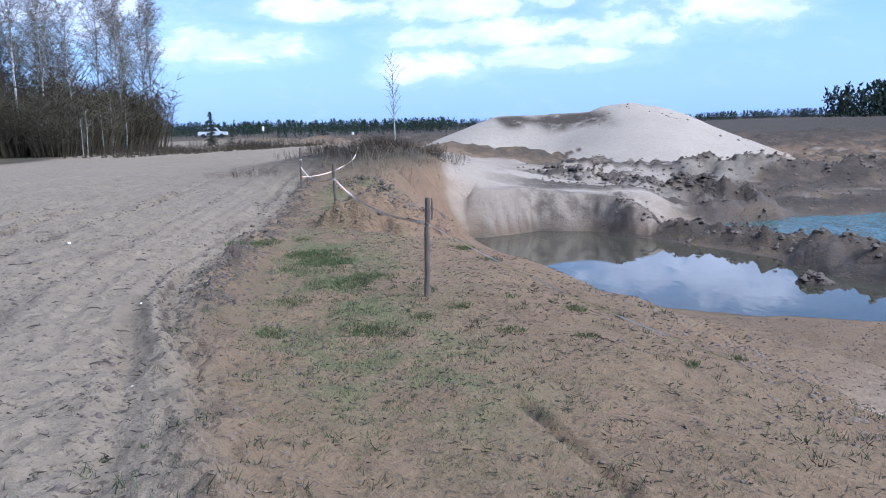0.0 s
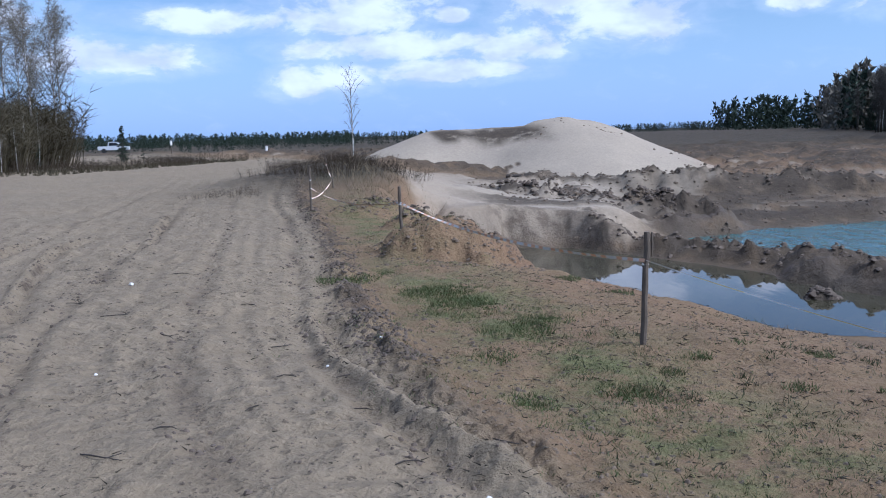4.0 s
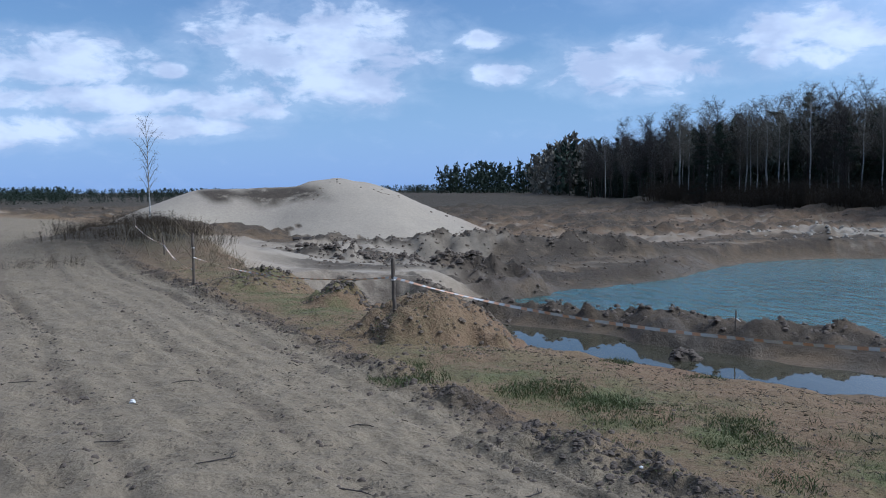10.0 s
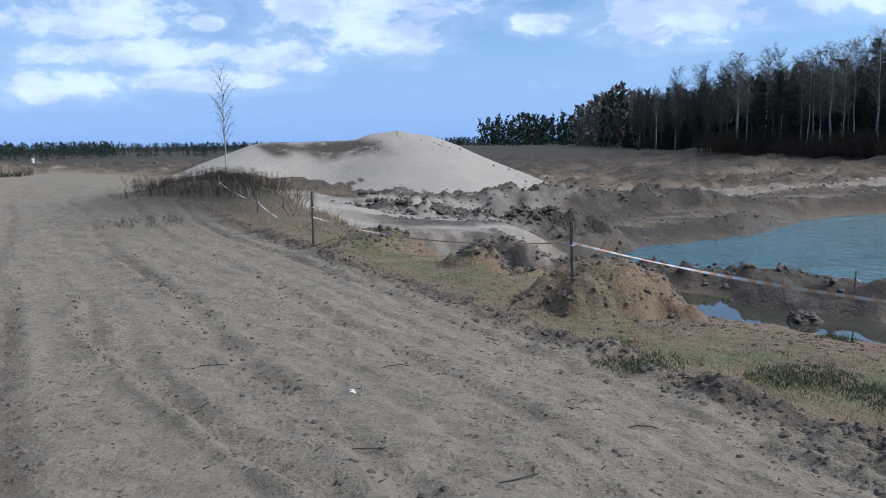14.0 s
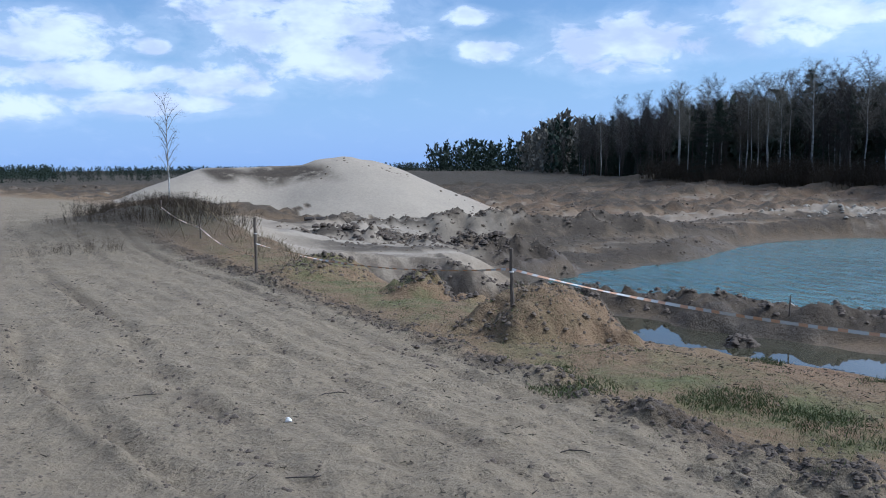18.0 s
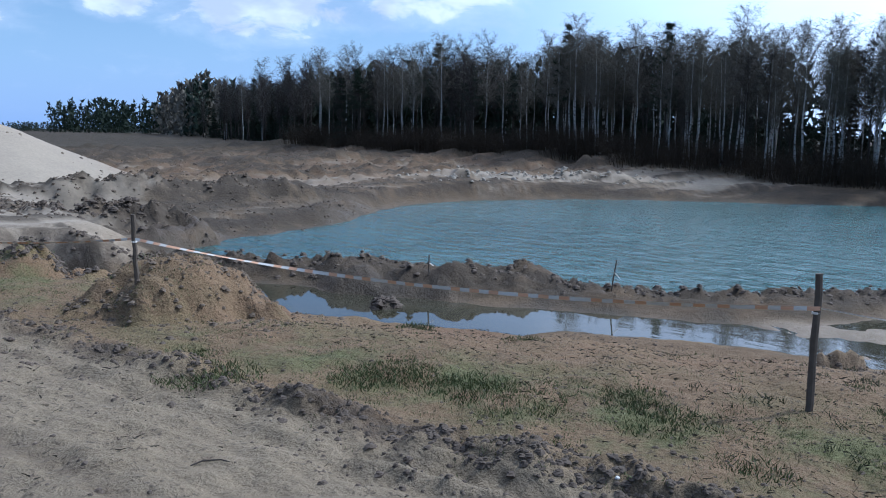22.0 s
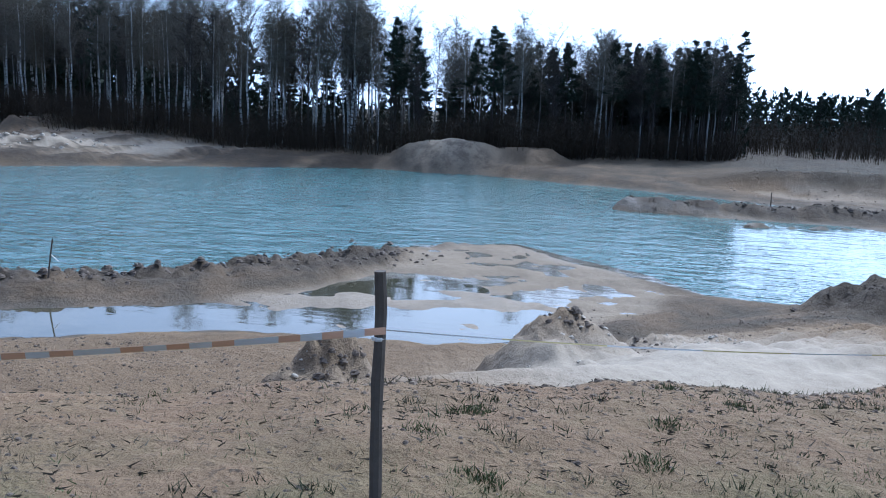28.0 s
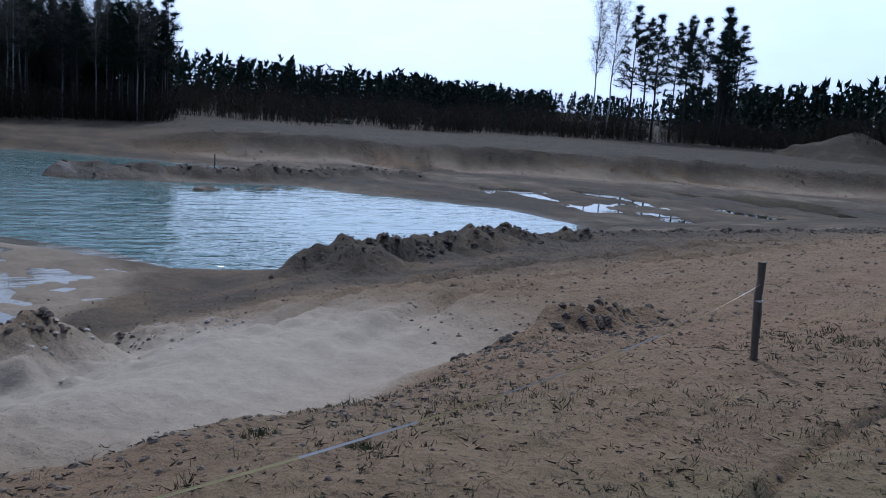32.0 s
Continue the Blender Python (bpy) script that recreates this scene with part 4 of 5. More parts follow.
bushes = [scrub_bush("scrub_bush", h, w, 46, "tangle of bare brown scrub below the trees") for h, w in ((2.2, 4.0), (1.6, 4.5), (2.8, 3.5))]
plant(bushes, [(p[0] - 2.2, p[1]) for p in spread_line(EDGE[:9], 290, 5, 27)], "scrub along the wood", (0.7, 1.3))

# wood on the side of the track
LEFT = [(-28, 44), (-31, 54), (-34.5, 64)]
LEFT = LEFT[::-1]
open_birches = [birch("birch_tree", h, 0.4, 0.26, 30, 900, 0.011, "tall bare white-stemmed birch beside the track") for h in (12.4, 11.6)]
plant(open_birches, [(-33.6, 60.5), (-35.5, 65), (-32.5, 55.5), (-36, 58), (-37.5, 64.5), (-35, 50), (-38, 55), (-34, 46), (-33, 50), (-36.5, 61)], "birches by the track", (0.95, 1.12))
plant(dark_trees, [(p[0] - 8, p[1]) for p in spread_line(LEFT, 12, 4, 31)], "trees by the track", (0.75, 0.95))
plant(pines, [(-40, 60), (-43, 54), (-39.5, 49)], "pines by the track", (0.85, 0.95))
thicket = [scrub_bush("thicket", h, w, 90, "dense olive-brown thicket of young bare trees", THICKET) for h, w in ((5.2, 4.5), (4.4, 5.0), (5.8, 4.2))]
plant(thicket, [(p[0] - 1.5, p[1]) for p in spread_line(LEFT, 70, 8, 32)], "thicket by the track", (0.55, 1.05))
saplings = [birch("birch_sapling", h, 0.3, 0.2, 10, 70, 0.012, "thin young birch with a crooked white stem") for h in (3.6, 2.8)]
plant(saplings, [(-29.3, 47.5), (-28.5, 44.5), (-30.5, 50.5), (-31, 53), (-29.5, 49), (-32, 57), (-27.8, 43)], "young birches by the track", (0.8, 1.1))
plant(spruces, [(-34.5, 73.5), (-36, 77), (-37.5, 80), (-36.2, 82), (-30.5, 52)], "young spruces by the track", (0.22, 0.32))
heather = [scrub_bush("heather_bush", h, w, 60, "low dry brown brush on the verge") for h, w in ((0.8, 2.2), (0.55, 2.6))]
plant(heather, [(p[0] + 2.5, p[1]) for p in spread_line([(-25.5, 62), (-28, 44)], 34, 4, 33)] + [(-26.5 + k * 0.8, 63 + k * 1.1) for k in range(7)], "brush by the track", (0.7, 1.2))

# lone birch and brush on the bank
random.seed(12)
lone = birch("lone_birch", 4.3, 0.30, 0.24, 20, 200, 0.0042, "slender bare young birch standing alone on the bank")
plant([lone], [(-7.0, 33.4)], sizes=(0.9, 0.9))
brush = [scrub_bush("dry_brush", h, w, 70, "brown dry heather brush on the bank") for h, w in ((0.42, 1.6), (0.55, 1.4), (0.32, 1.8))]
g = random.Random(8)
plant(brush, [(-7.2 + g.gauss(0, 1.3), 30.5 + g.gauss(0, 4.0)) for _ in range(60)], "brush on the bank", (0.6, 1.15))

# pines and birch across the flats, low woods far off
random.seed(13)
plant(birches, [(82.5, -48.5), (84.5, -47.6)], "trees across the flats", (1.22, 1.3))
plant(pines, [(81.7 + k * -0.5 + g.uniform(-2, 2), -51.2 - k * 1.1) for k in range(11)], "trees across the flats", (0.98, 1.18))
small = [pine("young_pine", h, 0.08, 0.24, "young dark pine in a low plantation", "spruce") for h in (6.5, 5.5, 7.2)]
FARLINE = [(128, -4), (132, -14), (138, -43), (169, -78), (202, -112)]
NEARLINE = [(122, -84), (84, -72), (58, -64), (40, -64), (20, -62)]
SCRUBLINE = [(68, -6), (73, -20), (76, -36), (75, -52), (66, -62), (50, -62)]
plant(small, spread_line(FARLINE[::-1], 190, 12, 41), "pines of the plantation", (0.8, 1.08))
plant(small, spread_line(NEARLINE[::-1], 110, 14, 44), "pines of the plantation", (0.85, 1.2))
plant(small, spread_line(SCRUBLINE[::-1], 100, 45, 42), "pines of the plantation", (0.25, 0.5))
thorns = [scrub_bush("thorn_scrub", h, w, 46, "low bare brown scrub spread across the flats") for h, w in ((2.0, 4.2), (1.5, 4.6), (2.6, 3.6))]
plant(thorns, spread_line(SCRUBLINE[::-1], 290, 36, 43), "scrub across the flats", (0.85, 1.45))


def far_wood(name, label, line, n, back, h, seed, mat, fat=1.0):
    """A far wood as one mass of many small pointed and round crowns."""
    g2 = random.Random(seed)
    s = Soup()
    spots = spread_line(line, n, back, seed)
    zs = heights([p[0] for p in spots], [p[1] for p in spots])
    for (x, y), z in zip(spots, zs):
        hh = h * g2.uniform(0.6, 1.15)
        w = hh * g2.uniform(0.16, 0.3) * fat
        for k in range(46):
            t = g2.random() ** 0.8
            a = g2.uniform(0, 6.28)
            q = w * (1.05 - t) * g2.uniform(0.3, 1.2)
            c = Vector((x + q * math.cos(a), y + q * math.sin(a), z + hh * t))
            s.blade(c, c + Vector((g2.gauss(0, .4), g2.gauss(0, .4), g2.uniform(0.2, 1))) * hh * 0.13, hh * 0.042)
    ob = s.make(name, mat)
    tagged(ob, label, "wood", kind="stuff")


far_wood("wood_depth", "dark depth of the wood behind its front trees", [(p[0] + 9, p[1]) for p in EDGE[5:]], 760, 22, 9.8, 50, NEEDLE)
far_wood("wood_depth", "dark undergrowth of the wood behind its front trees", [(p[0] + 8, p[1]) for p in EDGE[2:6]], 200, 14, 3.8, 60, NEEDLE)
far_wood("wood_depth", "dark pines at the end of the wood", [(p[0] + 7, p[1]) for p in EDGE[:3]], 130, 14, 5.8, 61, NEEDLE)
far_wood("plantation_depth", "dense dark pines of the plantation", [(p[0] + 3, p[1] - 2) for p in FARLINE[::-1]], 520, 16, 6.4, 58, NEEDLE)
far_wood("plantation_depth", "dense dark pines beyond the flats", NEARLINE[::-1], 380, 16, 6.8, 59, NEEDLE)
far_wood("far_wood", "low dark pine wood on the horizon", [(-260, 330), (-120, 420), (60, 470), (220, 430)], 2200, 30, 3.8, 51, NEEDLE, 2.2)
# low dark pines, in needle colour
far_wood("far_wood", "line of low dark pines behind the plain", [(-190, 240), (-130, 300), (-60, 330)], 700, 30, 4.2, 52, NEEDLE, 2.4)
far_wood("far_wood", "young pines scattered on the plain", [(-90, 150), (-70, 190), (-30, 230), (10, 260)], 240, 26, 2.6, 53, NEEDLE)
far_wood("far_wood", "mixed wood beyond the quarry", [(76, 200), (105, 260), (120, 330), (90, 390)], 420, 25, 12, 54, NEEDLE)
far_wood("far_wood", "bare birches beyond the quarry", [(74, 200), (102, 260), (118, 330)], 120, 10, 14, 55, TWIG)
far_wood("far_wood", "long pine wood behind the flats", [(150, 20), (165, -20), (235, -90), (240, -150), (90, -160), (0, -140)], 620, 30, 7, 56, NEEDLE)
far_wood("far_wood", "pine wood behind the track", [(0, -120), (-90, -90), (-120, 0), (-80, 90)], 260, 20, 12, 57, NEEDLE)

# ---- fence posts and tape ----
def post(x, y, top, r, lean=(0, 0), label="rough grey wooden stake with barrier tape", fork=False):
    z = ground_height(x, y)
    h = top - z + 0.25
    th = thing("fence_post", pose(x, y, z - 0.25), label, "fence post", "posts of the tape fence")
    s = Soup()
    n = 9
    pts = [(lean[0] * i / (n - 1) * h + random.uniform(-.006, .006), lean[1] * i / (n - 1) * h + random.uniform(-.006, .006), h * i / (n - 1)) for i in range(n)]
    s.tube(pts, [r * random.uniform(0.88, 1.1) for _ in range(n)], 8)
    s.make("stake", WOOD, th)
    k = Soup()
    kp = Vector(pts[-1]) - Vector((lean[0] * h * 0.28, lean[1] * h * 0.28, 0.26))
    k.tube([kp - Vector((0, 0, 0.007)), kp, kp + Vector((0, 0, 0.007))], [r * 1.05, r * 1.12, r * 1.05], 8)
    k.make("tape_knot", TAPE_WHITE, th)
    if fork:
        f = Soup()
        p = Vector(pts[-1])
        f.tube([p + Vector((r * 1.5, 0.0, -0.20)), p + Vector((r * 1.75, 0.004, -0.1)), p + Vector((r * 1.5, 0, -0.004))], [r * 0.25, r * 0.4, r * 0.3], 5)
        f.make("split_tip", WOOD, th)
    return th


TAPE_WHITE = plain("tape_white", (0.58, 0.55, 0.49), (0.68, 0.64, 0.58), 6, 0.5, 0.1, 0, 0.4)
TAPE_RED = plain("tape_red", (0.58, 0.31, 0.17), (0.68, 0.40, 0.23), 6, 0.5, 0.1, 0, 0.4)

TAPE_YELLOW = plain("tape_yellow", (0.55, 0.42, 0.16), (0.66, 0.52, 0.24), 6, 0.5, 0.1, 0, 0.4)


def tape(points, sag, label, width=0.05, stripe=0.16, twist=1.5, second=None):
    """A striped plastic ribbon hanging between points."""
    th = thing("barrier_tape", pose(*points[0]), label, "barrier tape", "tapes of the fence")
    o = Vector(points[0])
    path = []
    for (a, b), sg in zip(zip(points[:-1], points[1:]), sag):
        a, b = Vector(a), Vector(b)
        n = max(4, int((b - a).length / 0.08))
        for i in range(n):
            t = i / n
            path.append(a.lerp(b, t) - Vector((0, 0, 4 * sg * t * (1 - t))))
    path.append(Vector(points[-1]))
    zs = heights([p.x for p in path], [p.y for p in path])
    for p, z in zip(path, zs):
        p.z = max(p.z, float(z) + 0.03)
    dist, v, f, slot = 0.0, [], [], []
    for i, p in enumerate(path):
        q = path[min(i + 1, len(path) - 1)]
        d = q - path[max(i - 1, 0)]
        u = d.cross(Vector((0, 0, 1))).normalized()
        a = 1.25 + twist * math.sin(dist * 0.9) + 0.4 * math.sin(dist * 2.3)
        e = (u * math.cos(a) + Vector((0, 0, math.sin(a)))) * width / 2
        v += [p - o - e, p - o + e]
        if i:
            f.append((2 * i - 2, 2 * i - 1, 2 * i + 1, 2 * i))
            slot.append(int(dist / stripe) % 2)
        dist += (q - p).length
    ob = raw("ribbon", v, f, TAPE_WHITE, th)
    ob.data.materials.append(second or TAPE_RED)
    ob.data.polygons.foreach_set("material_index", slot)
    return th


random.seed(14)
post(0.008, 5.722, 0.945, 0.026, (0.03, 0.008), "tall split wooden stake with tape tied below its top", True)
post(-2.53, 11.04, 1.03, 0.024, (-0.02, 0), "dark wooden stake on a soil mound")
post(-5.02, 16.37, 1.14, 0.024, (0, 0), "dark wooden stake on the bank above the pond")
post(-5.9, 23.4, 0.75, 0.022, (-0.05, 0), "short wooden stake beside the brush")
post(-7.0, 27.9, 1.05, 0.024, (0, 0), "wooden stake in the brush below the lone birch")
post(3.02, 1.24, 0.55, 0.026, (0.06, 0.0), "crooked wooden stake with a strip of tape")
tape([(0.02, 5.7, 0.72), (-2.55, 11.04, 0.80)], [0.14], "taut red and white barrier tape between two stakes", 0.028, 0.07, 0.7)
tape([(-2.55, 11.04, 0.80), (-5.02, 16.37, 0.72)], [0.16], "red and white barrier tape above the soil mounds", 0.022, 0.07, 1.4)
tape([(-5.02, 16.37, 0.5), (-5.93, 23.4, 0.55), (-7.0, 27.9, 0.86)], [0.12, 0.08], "pale barrier tape leading along the bank to the brush", 0.024)
tape([(0.03, 5.7, 0.72), (3.06, 1.24, 0.40)], [0.10], "thin barrier tape along the top of the slope", 0.006, 0.5, 0.6, TAPE_YELLOW)


def stake(x, y, h, r, lean, label):
    z = ground_height(x, y)
    th = thing("stake", pose(x, y, z - 0.1), label, "stake", "stakes by the water")
    s = Soup()
    s.tube([(0, 0, 0), (lean[0] * h * 0.5, lean[1] * h * 0.5, h * 0.5 + 0.1), (lean[0] * h, lean[1] * h, h + 0.1)], [r, r * 0.9, r * 0.8], 6)
    s.make("pole", WOOD, th)
    k = Soup()
    k.tube([(lean[0] * h * 0.6, lean[1] * h * 0.6, h * 0.62 + 0.1), (lean[0] * h * 0.6 + 0.1, lean[1] * h * 0.6 - 0.1, h * 0.45 + 0.1)], [0.012, 0.008], 4)
    k.make("tape_end", TAPE_WHITE, th)


stake(8.75, 20.9, 0.55, 0.022, (0.04, 0), "short stake stuck in the bank between the waters")
stake(11.7, 17.05, 0.85, 0.02, (0.10, -0.10), "leaning thin stake with a white tape end")
stake(39.4, 4.9, 0.8, 0.03, (0, 0), "small stake on the far sand spit")
stake(42.3, 2.8, 0.7, 0.03, (0, 0), "small stake on the far shore")
stake(38.0, 0.3, 0.75, 0.03, (0, 0), "small stake on the dark spit")


# ---- loose soil, stones, grass ----
SOIL = plain("dark_soil", (0.055, 0.043, 0.032), (0.136, 0.106, 0.081), 9, 0.95, 0.6)
BROWN = plain("brown_soil", (0.097, 0.073, 0.051), (0.164, 0.126, 0.089), 9, 0.95, 0.6)
PALE = plain("pale_sand_lumps", (0.271, 0.236, 0.186), (0.371, 0.328, 0.265), 9, 0.95, 0.6)
BLADE = plain("grass_blade", (0.041, 0.054, 0.015), (0.098, 0.116, 0.038), 5, 0.7, 0)
STRAW = plain("dry_straw", (0.10, 0.078, 0.048), (0.24, 0.19, 0.115), 5, 0.85, 0)


def by_track(n, seed, off, y0=-3.0, y1=30.0, near=1.0):
    """Places at given offsets from the edge of the track (positive: towards the pit)."""
    g2 = random.Random(seed)
    seg = list(zip(ROAD[:-1], ROAD[1:]))
    out = []
    while len(out) < n:
        (a, b) = g2.choice(seg[2:11])
        t = g2.random()
        ln = math.dist(a, b)
        d = off(g2)
        x = a[0] + (b[0] - a[0]) * t + (b[1] - a[1]) / ln * d
        y = a[1] + (b[1] - a[1]) * t - (b[0] - a[0]) / ln * d
        if y0 < y < y1 and g2.random() < min(1.0, 9.0 / max(2.0, y + 3)) ** near:
            out.append((x, y))
    return out


def clods(name, label, spots, sizes, mat, seed, sink=0.02):
    random.seed(seed)
    s = Soup()
    zs = heights([p[0] for p in spots], [p[1] for p in spots])
    for (x, y), z in zip(spots, zs):
        r = random.uniform(sizes[0], sizes[1]) * random.choice((0.5, 0.7, 1, 1, 1.3))
        s.lump((x, y, float(z) + r * sink), r, random.uniform(0.45, 0.85))
    return tagged(s.make(name, mat), label, "soil", kind="stuff")


def round_spots(n, seed, *heaps):
    g2 = random.Random(seed)
    out = []
    for _ in range(n):
        cx, cy, r = g2.choice(heaps)
        q, a2 = r * g2.random() ** 0.6, g2.uniform(0, 6.28)
        out.append((cx + q * math.cos(a2), cy + q * math.sin(a2)))
    return out


def line_spots(n, seed, line, wide):
    return [(x + random.Random(seed + i).gauss(0, wide), y + random.Random(seed + i + 7777).gauss(0, wide)) for i, (x, y) in enumerate(spread_line(line, n, 0.01, seed))]


def patchy(spots, scale, level):
    v = fbm(np.array([p[0] for p in spots]), np.array([p[1] for p in spots]), scale, 3)
    return [p for p, q in zip(spots, v) if q > level]


clods("verge_clods", "dark clods of soil pushed up along the track", by_track(3200, 61, lambda q: q.gauss(0.15, 0.13), 5.0, near=0.4), (0.006, 0.027), SOIL, 61)
clods("verge_crumbs", "sandy crumbs along the near verge of the track", by_track(900, 60, lambda q: q.gauss(0.26, 0.2), -3.0, 5.0), (0.004, 0.014), BROWN, 60)
for seed, off, n in ((161, -0.42, 500), (162, -1.5, 420), (163, -2.7, 600), (164, -4.45, 300), (165, 0.75, 380)):
    clods("rut_crumbs", "dark crumbs pushed up in a row beside a wheel rut", patchy(by_track(n, seed, lambda q: q.gauss(off, 0.11), near=0.8), 0.8, -0.12), (0.006, 0.026), SOIL, seed)
clods("swing_crumbs", "dark crumbs along curved wheel marks on the track", [q for k, line in enumerate(SWINGS) for q in line_spots(170, 170 + k, line, 0.05)], (0.005, 0.02), SOIL, 170)
clods("scattered_crumbs", "dark crumbs and litter strewn on the sand", by_track(4200, 62, lambda q: q.uniform(-7, 3.5), near=1.2), (0.004, 0.011), SOIL, 62)
clods("scattered_lumps", "brown lumps of earth on the slope", by_track(1500, 63, lambda q: q.uniform(0.6, 5.5), near=1.0), (0.005, 0.016), SOIL, 63)
clods("mound_clods", "brown clods on the soil mounds", round_spots(1300, 64, (-1.9, 11.4, 1.2), (-1.85, 11.2, 1.5), (-3.85, 17.0, 0.9), (-1.5, 11.9, 0.8)), (0.01, 0.034), BROWN, 64)
clods("heap_clods", "dark clods tipped beside the bank", round_spots(420, 65, (-2.75, 14.5, 0.6), (-2.7, 14.5, 0.4), (-3.8, 17.0, 0.5), (-2.2, 14.1, 0.4)), (0.014, 0.048), SOIL, 65)
clods("spoil_clods", "wet dark clods along the bank between the waters", line_spots(900, 66, [(2.4, 30.6), (4.4, 28.4), (6.6, 26.2), (8.3, 23.6), (10.4, 20.8), (12, 17.6), (14.3, 15), (18, 12.2), (20, 11.2)], 0.45), (0.03, 0.09), SOIL, 66)
clods("trench_clods", "large clods of dug earth before the great heap", line_spots(700, 67, [(-1, 41.5), (2.5, 39), (5.5, 36.6), (7.2, 35.6)], 0.9) + line_spots(380, 68, [(1, 46), (7.5, 45.6), (16.5, 44.4)], 0.7), (0.03, 0.11), BROWN, 67)
clods("trench_soil", "dark clods in the trench before the great heap", line_spots(420, 69, [(-0.5, 40.6), (3, 38.0), (6.5, 35.4)], 0.7), (0.05, 0.15), SOIL, 69)
clods("ridge_clods", "dark rough clods on the spoil ridge by the lake", line_spots(800, 70, [(14.6, .8), (15.2, -.6), (16.6, -2.4), (17.2, -4.2), (17.6, -8.2), (15.6, -10.9), (15.6, -15.5)], 0.5), (0.025, 0.08), SOIL, 70)
clods("cone_clods", "dark clods crumbled over the tipped cones of sand", round_spots(170, 183, (8.45, 5.85, 0.45), (9.3, 5.1, 0.5), (9.1, 5.4, 0.4), (6.05, 8.4, 0.6)), (0.02, 0.06), SOIL, 183)
clods("slope_lumps", "pale lumps of sand on the tipped heaps", round_spots(170, 71, (6.05, 8.4, 0.9), (8.3, 5.6, 1.2), (9.6, 4.4, 0.8), (9.4, 3.6, 0.8)), (0.01, 0.03), PALE, 71)
clods("lip_clods", "crumbled soil along the lip of the slope", line_spots(700, 72, [(5.2, 0), (4.2, 2.3), (3.6, 3.2), (3, 4.3), (2.5, 5.4), (1.85, 7)], 0.25), (0.008, 0.026), BROWN, 72)
g = random.Random(97)
clods("flat_crumbs", "dark crumbs of mud on the dug flats", [(g.uniform(4.5, 17), g.uniform(-13, 2.0)) for _ in range(3000)] + [(g.uniform(10.4, 15), g.uniform(2, 6.5)) for _ in range(500)] + [(g.uniform(2.6, 8.5), g.uniform(8, 15)) for _ in range(2200)], (0.006, 0.026), SOIL, 97)
clods("flat_lumps", "brown lumps of earth on the dug flats", [(g.uniform(4.5, 17), g.uniform(-13, 2.0)) for _ in range(1300)], (0.006, 0.028), BROWN, 98)
clods("rim_clods", "dark clods by the slope", round_spots(160, 73, (4.9, 2.3, 0.35), (5.3, 1.4, 0.4), (5.6, 0.5, 0.5), (5.1, 1.0, 0.4)), (0.015, 0.05), SOIL, 73)
clods("shore_lumps", "sand lumps on the far shore", line_spots(420, 74, [(31, 51), (38, 49.2), (43, 47), (47.5, 43)], 1.4), (0.06, 0.17), PALE, 74)
for seed, mat, what in ((75, BROWN, "brown lumps strewn across the dug ground"), (78, SOIL, "dark lumps strewn across the dug ground")):
    g = random.Random(seed)
    clods("plain_lumps", what, [(g.uniform(9, 56), g.uniform(46, 100)) for k in range(1100)], (0.04, 0.13), mat, seed)
for seed, mat, what in ((101, BROWN, "brown clods on the dug ground before the great heap"), (102, SOIL, "dark clods on the dug ground before the great heap")):
    g = random.Random(seed)
    clods("shelf_clods", what, [(g.uniform(-1, 24), g.uniform(33, 50)) for k in range(1100)], (0.02, 0.085), mat, seed)
for seed, mat, what in ((104, BROWN, "brown clods along the cut bank beyond the flats"), (105, SOIL, "dark clods along the cut bank beyond the flats")):
    clods("far_bank_clods", what, line_spots(600 if mat is BROWN else 220, seed * 100, [(50, 2), (47, -8), (46, -19), (43, -30), (37, -44)], 2.0), (0.02, 0.07), mat, seed)
clods("hill_lumps", "dark lumps on the flank of the great heap", line_spots(14, 93, [(3.6, 60.2), (1.4, 56.8)], 0.25) + line_spots(16, 94, [(5.0, 58.4), (7.0, 57.0)], 0.5), (0.04, 0.09), BROWN, 93)
clods("spit_clods", "dark wet clods on the spit in the lake", line_spots(220, 76, [(36.6, 6.2), (36.6, 1.5), (37.8, -3.4), (39, -9)], 0.5), (0.03, 0.11), SOIL, 76)
clods("islet_clods", "clods on the islet in the pond", round_spots(90, 77, (6.75, 20.1, 0.7)), (0.05, 0.14), SOIL, 77)


def grass(name, label, tufts, blades, tall, mat, seed, width=0.004):
    random.seed(seed)
    s = Soup()
    zs = heights([p[0] for p in tufts], [p[1] for p in tufts])
    for (x, y, *r), z in zip(tufts, zs):
        rad = r[0] if r else 0.1
        n = int(blades * random.uniform(0.5, 1.4) * max(1.0, (rad / 0.1) ** 1.3))
        for _ in range(n):
            a2, q = random.uniform(0, 6.28), rad * random.random() ** 0.7
            b = Vector((x + q * math.cos(a2), y + q * math.sin(a2), float(z) - 0.01))
            h = tall * random.uniform(0.4, 1.2)
            s.blade(b, b + Vector((random.gauss(0, 0.5) * h, random.gauss(0, 0.5) * h, h)), width)
    return tagged(s.make(name, mat), label, "grass", kind="stuff")


grass("verge_grass", "thin green grass in patches along the verge", patchy(by_track(5200, 81, lambda q: q.gauss(1.25, 0.65), -2, 22, 0.8), 1.3, -0.06), 10, 0.03, BLADE, 81, 0.003)
grass("slope_grass", "sparse dry grass stems on the sandy slope", patchy(by_track(1500, 82, lambda q: q.uniform(0.4, 4.5), -3, 20, 0.8), 0.7, -0.05), 4, 0.06, STRAW, 82, 0.0026)
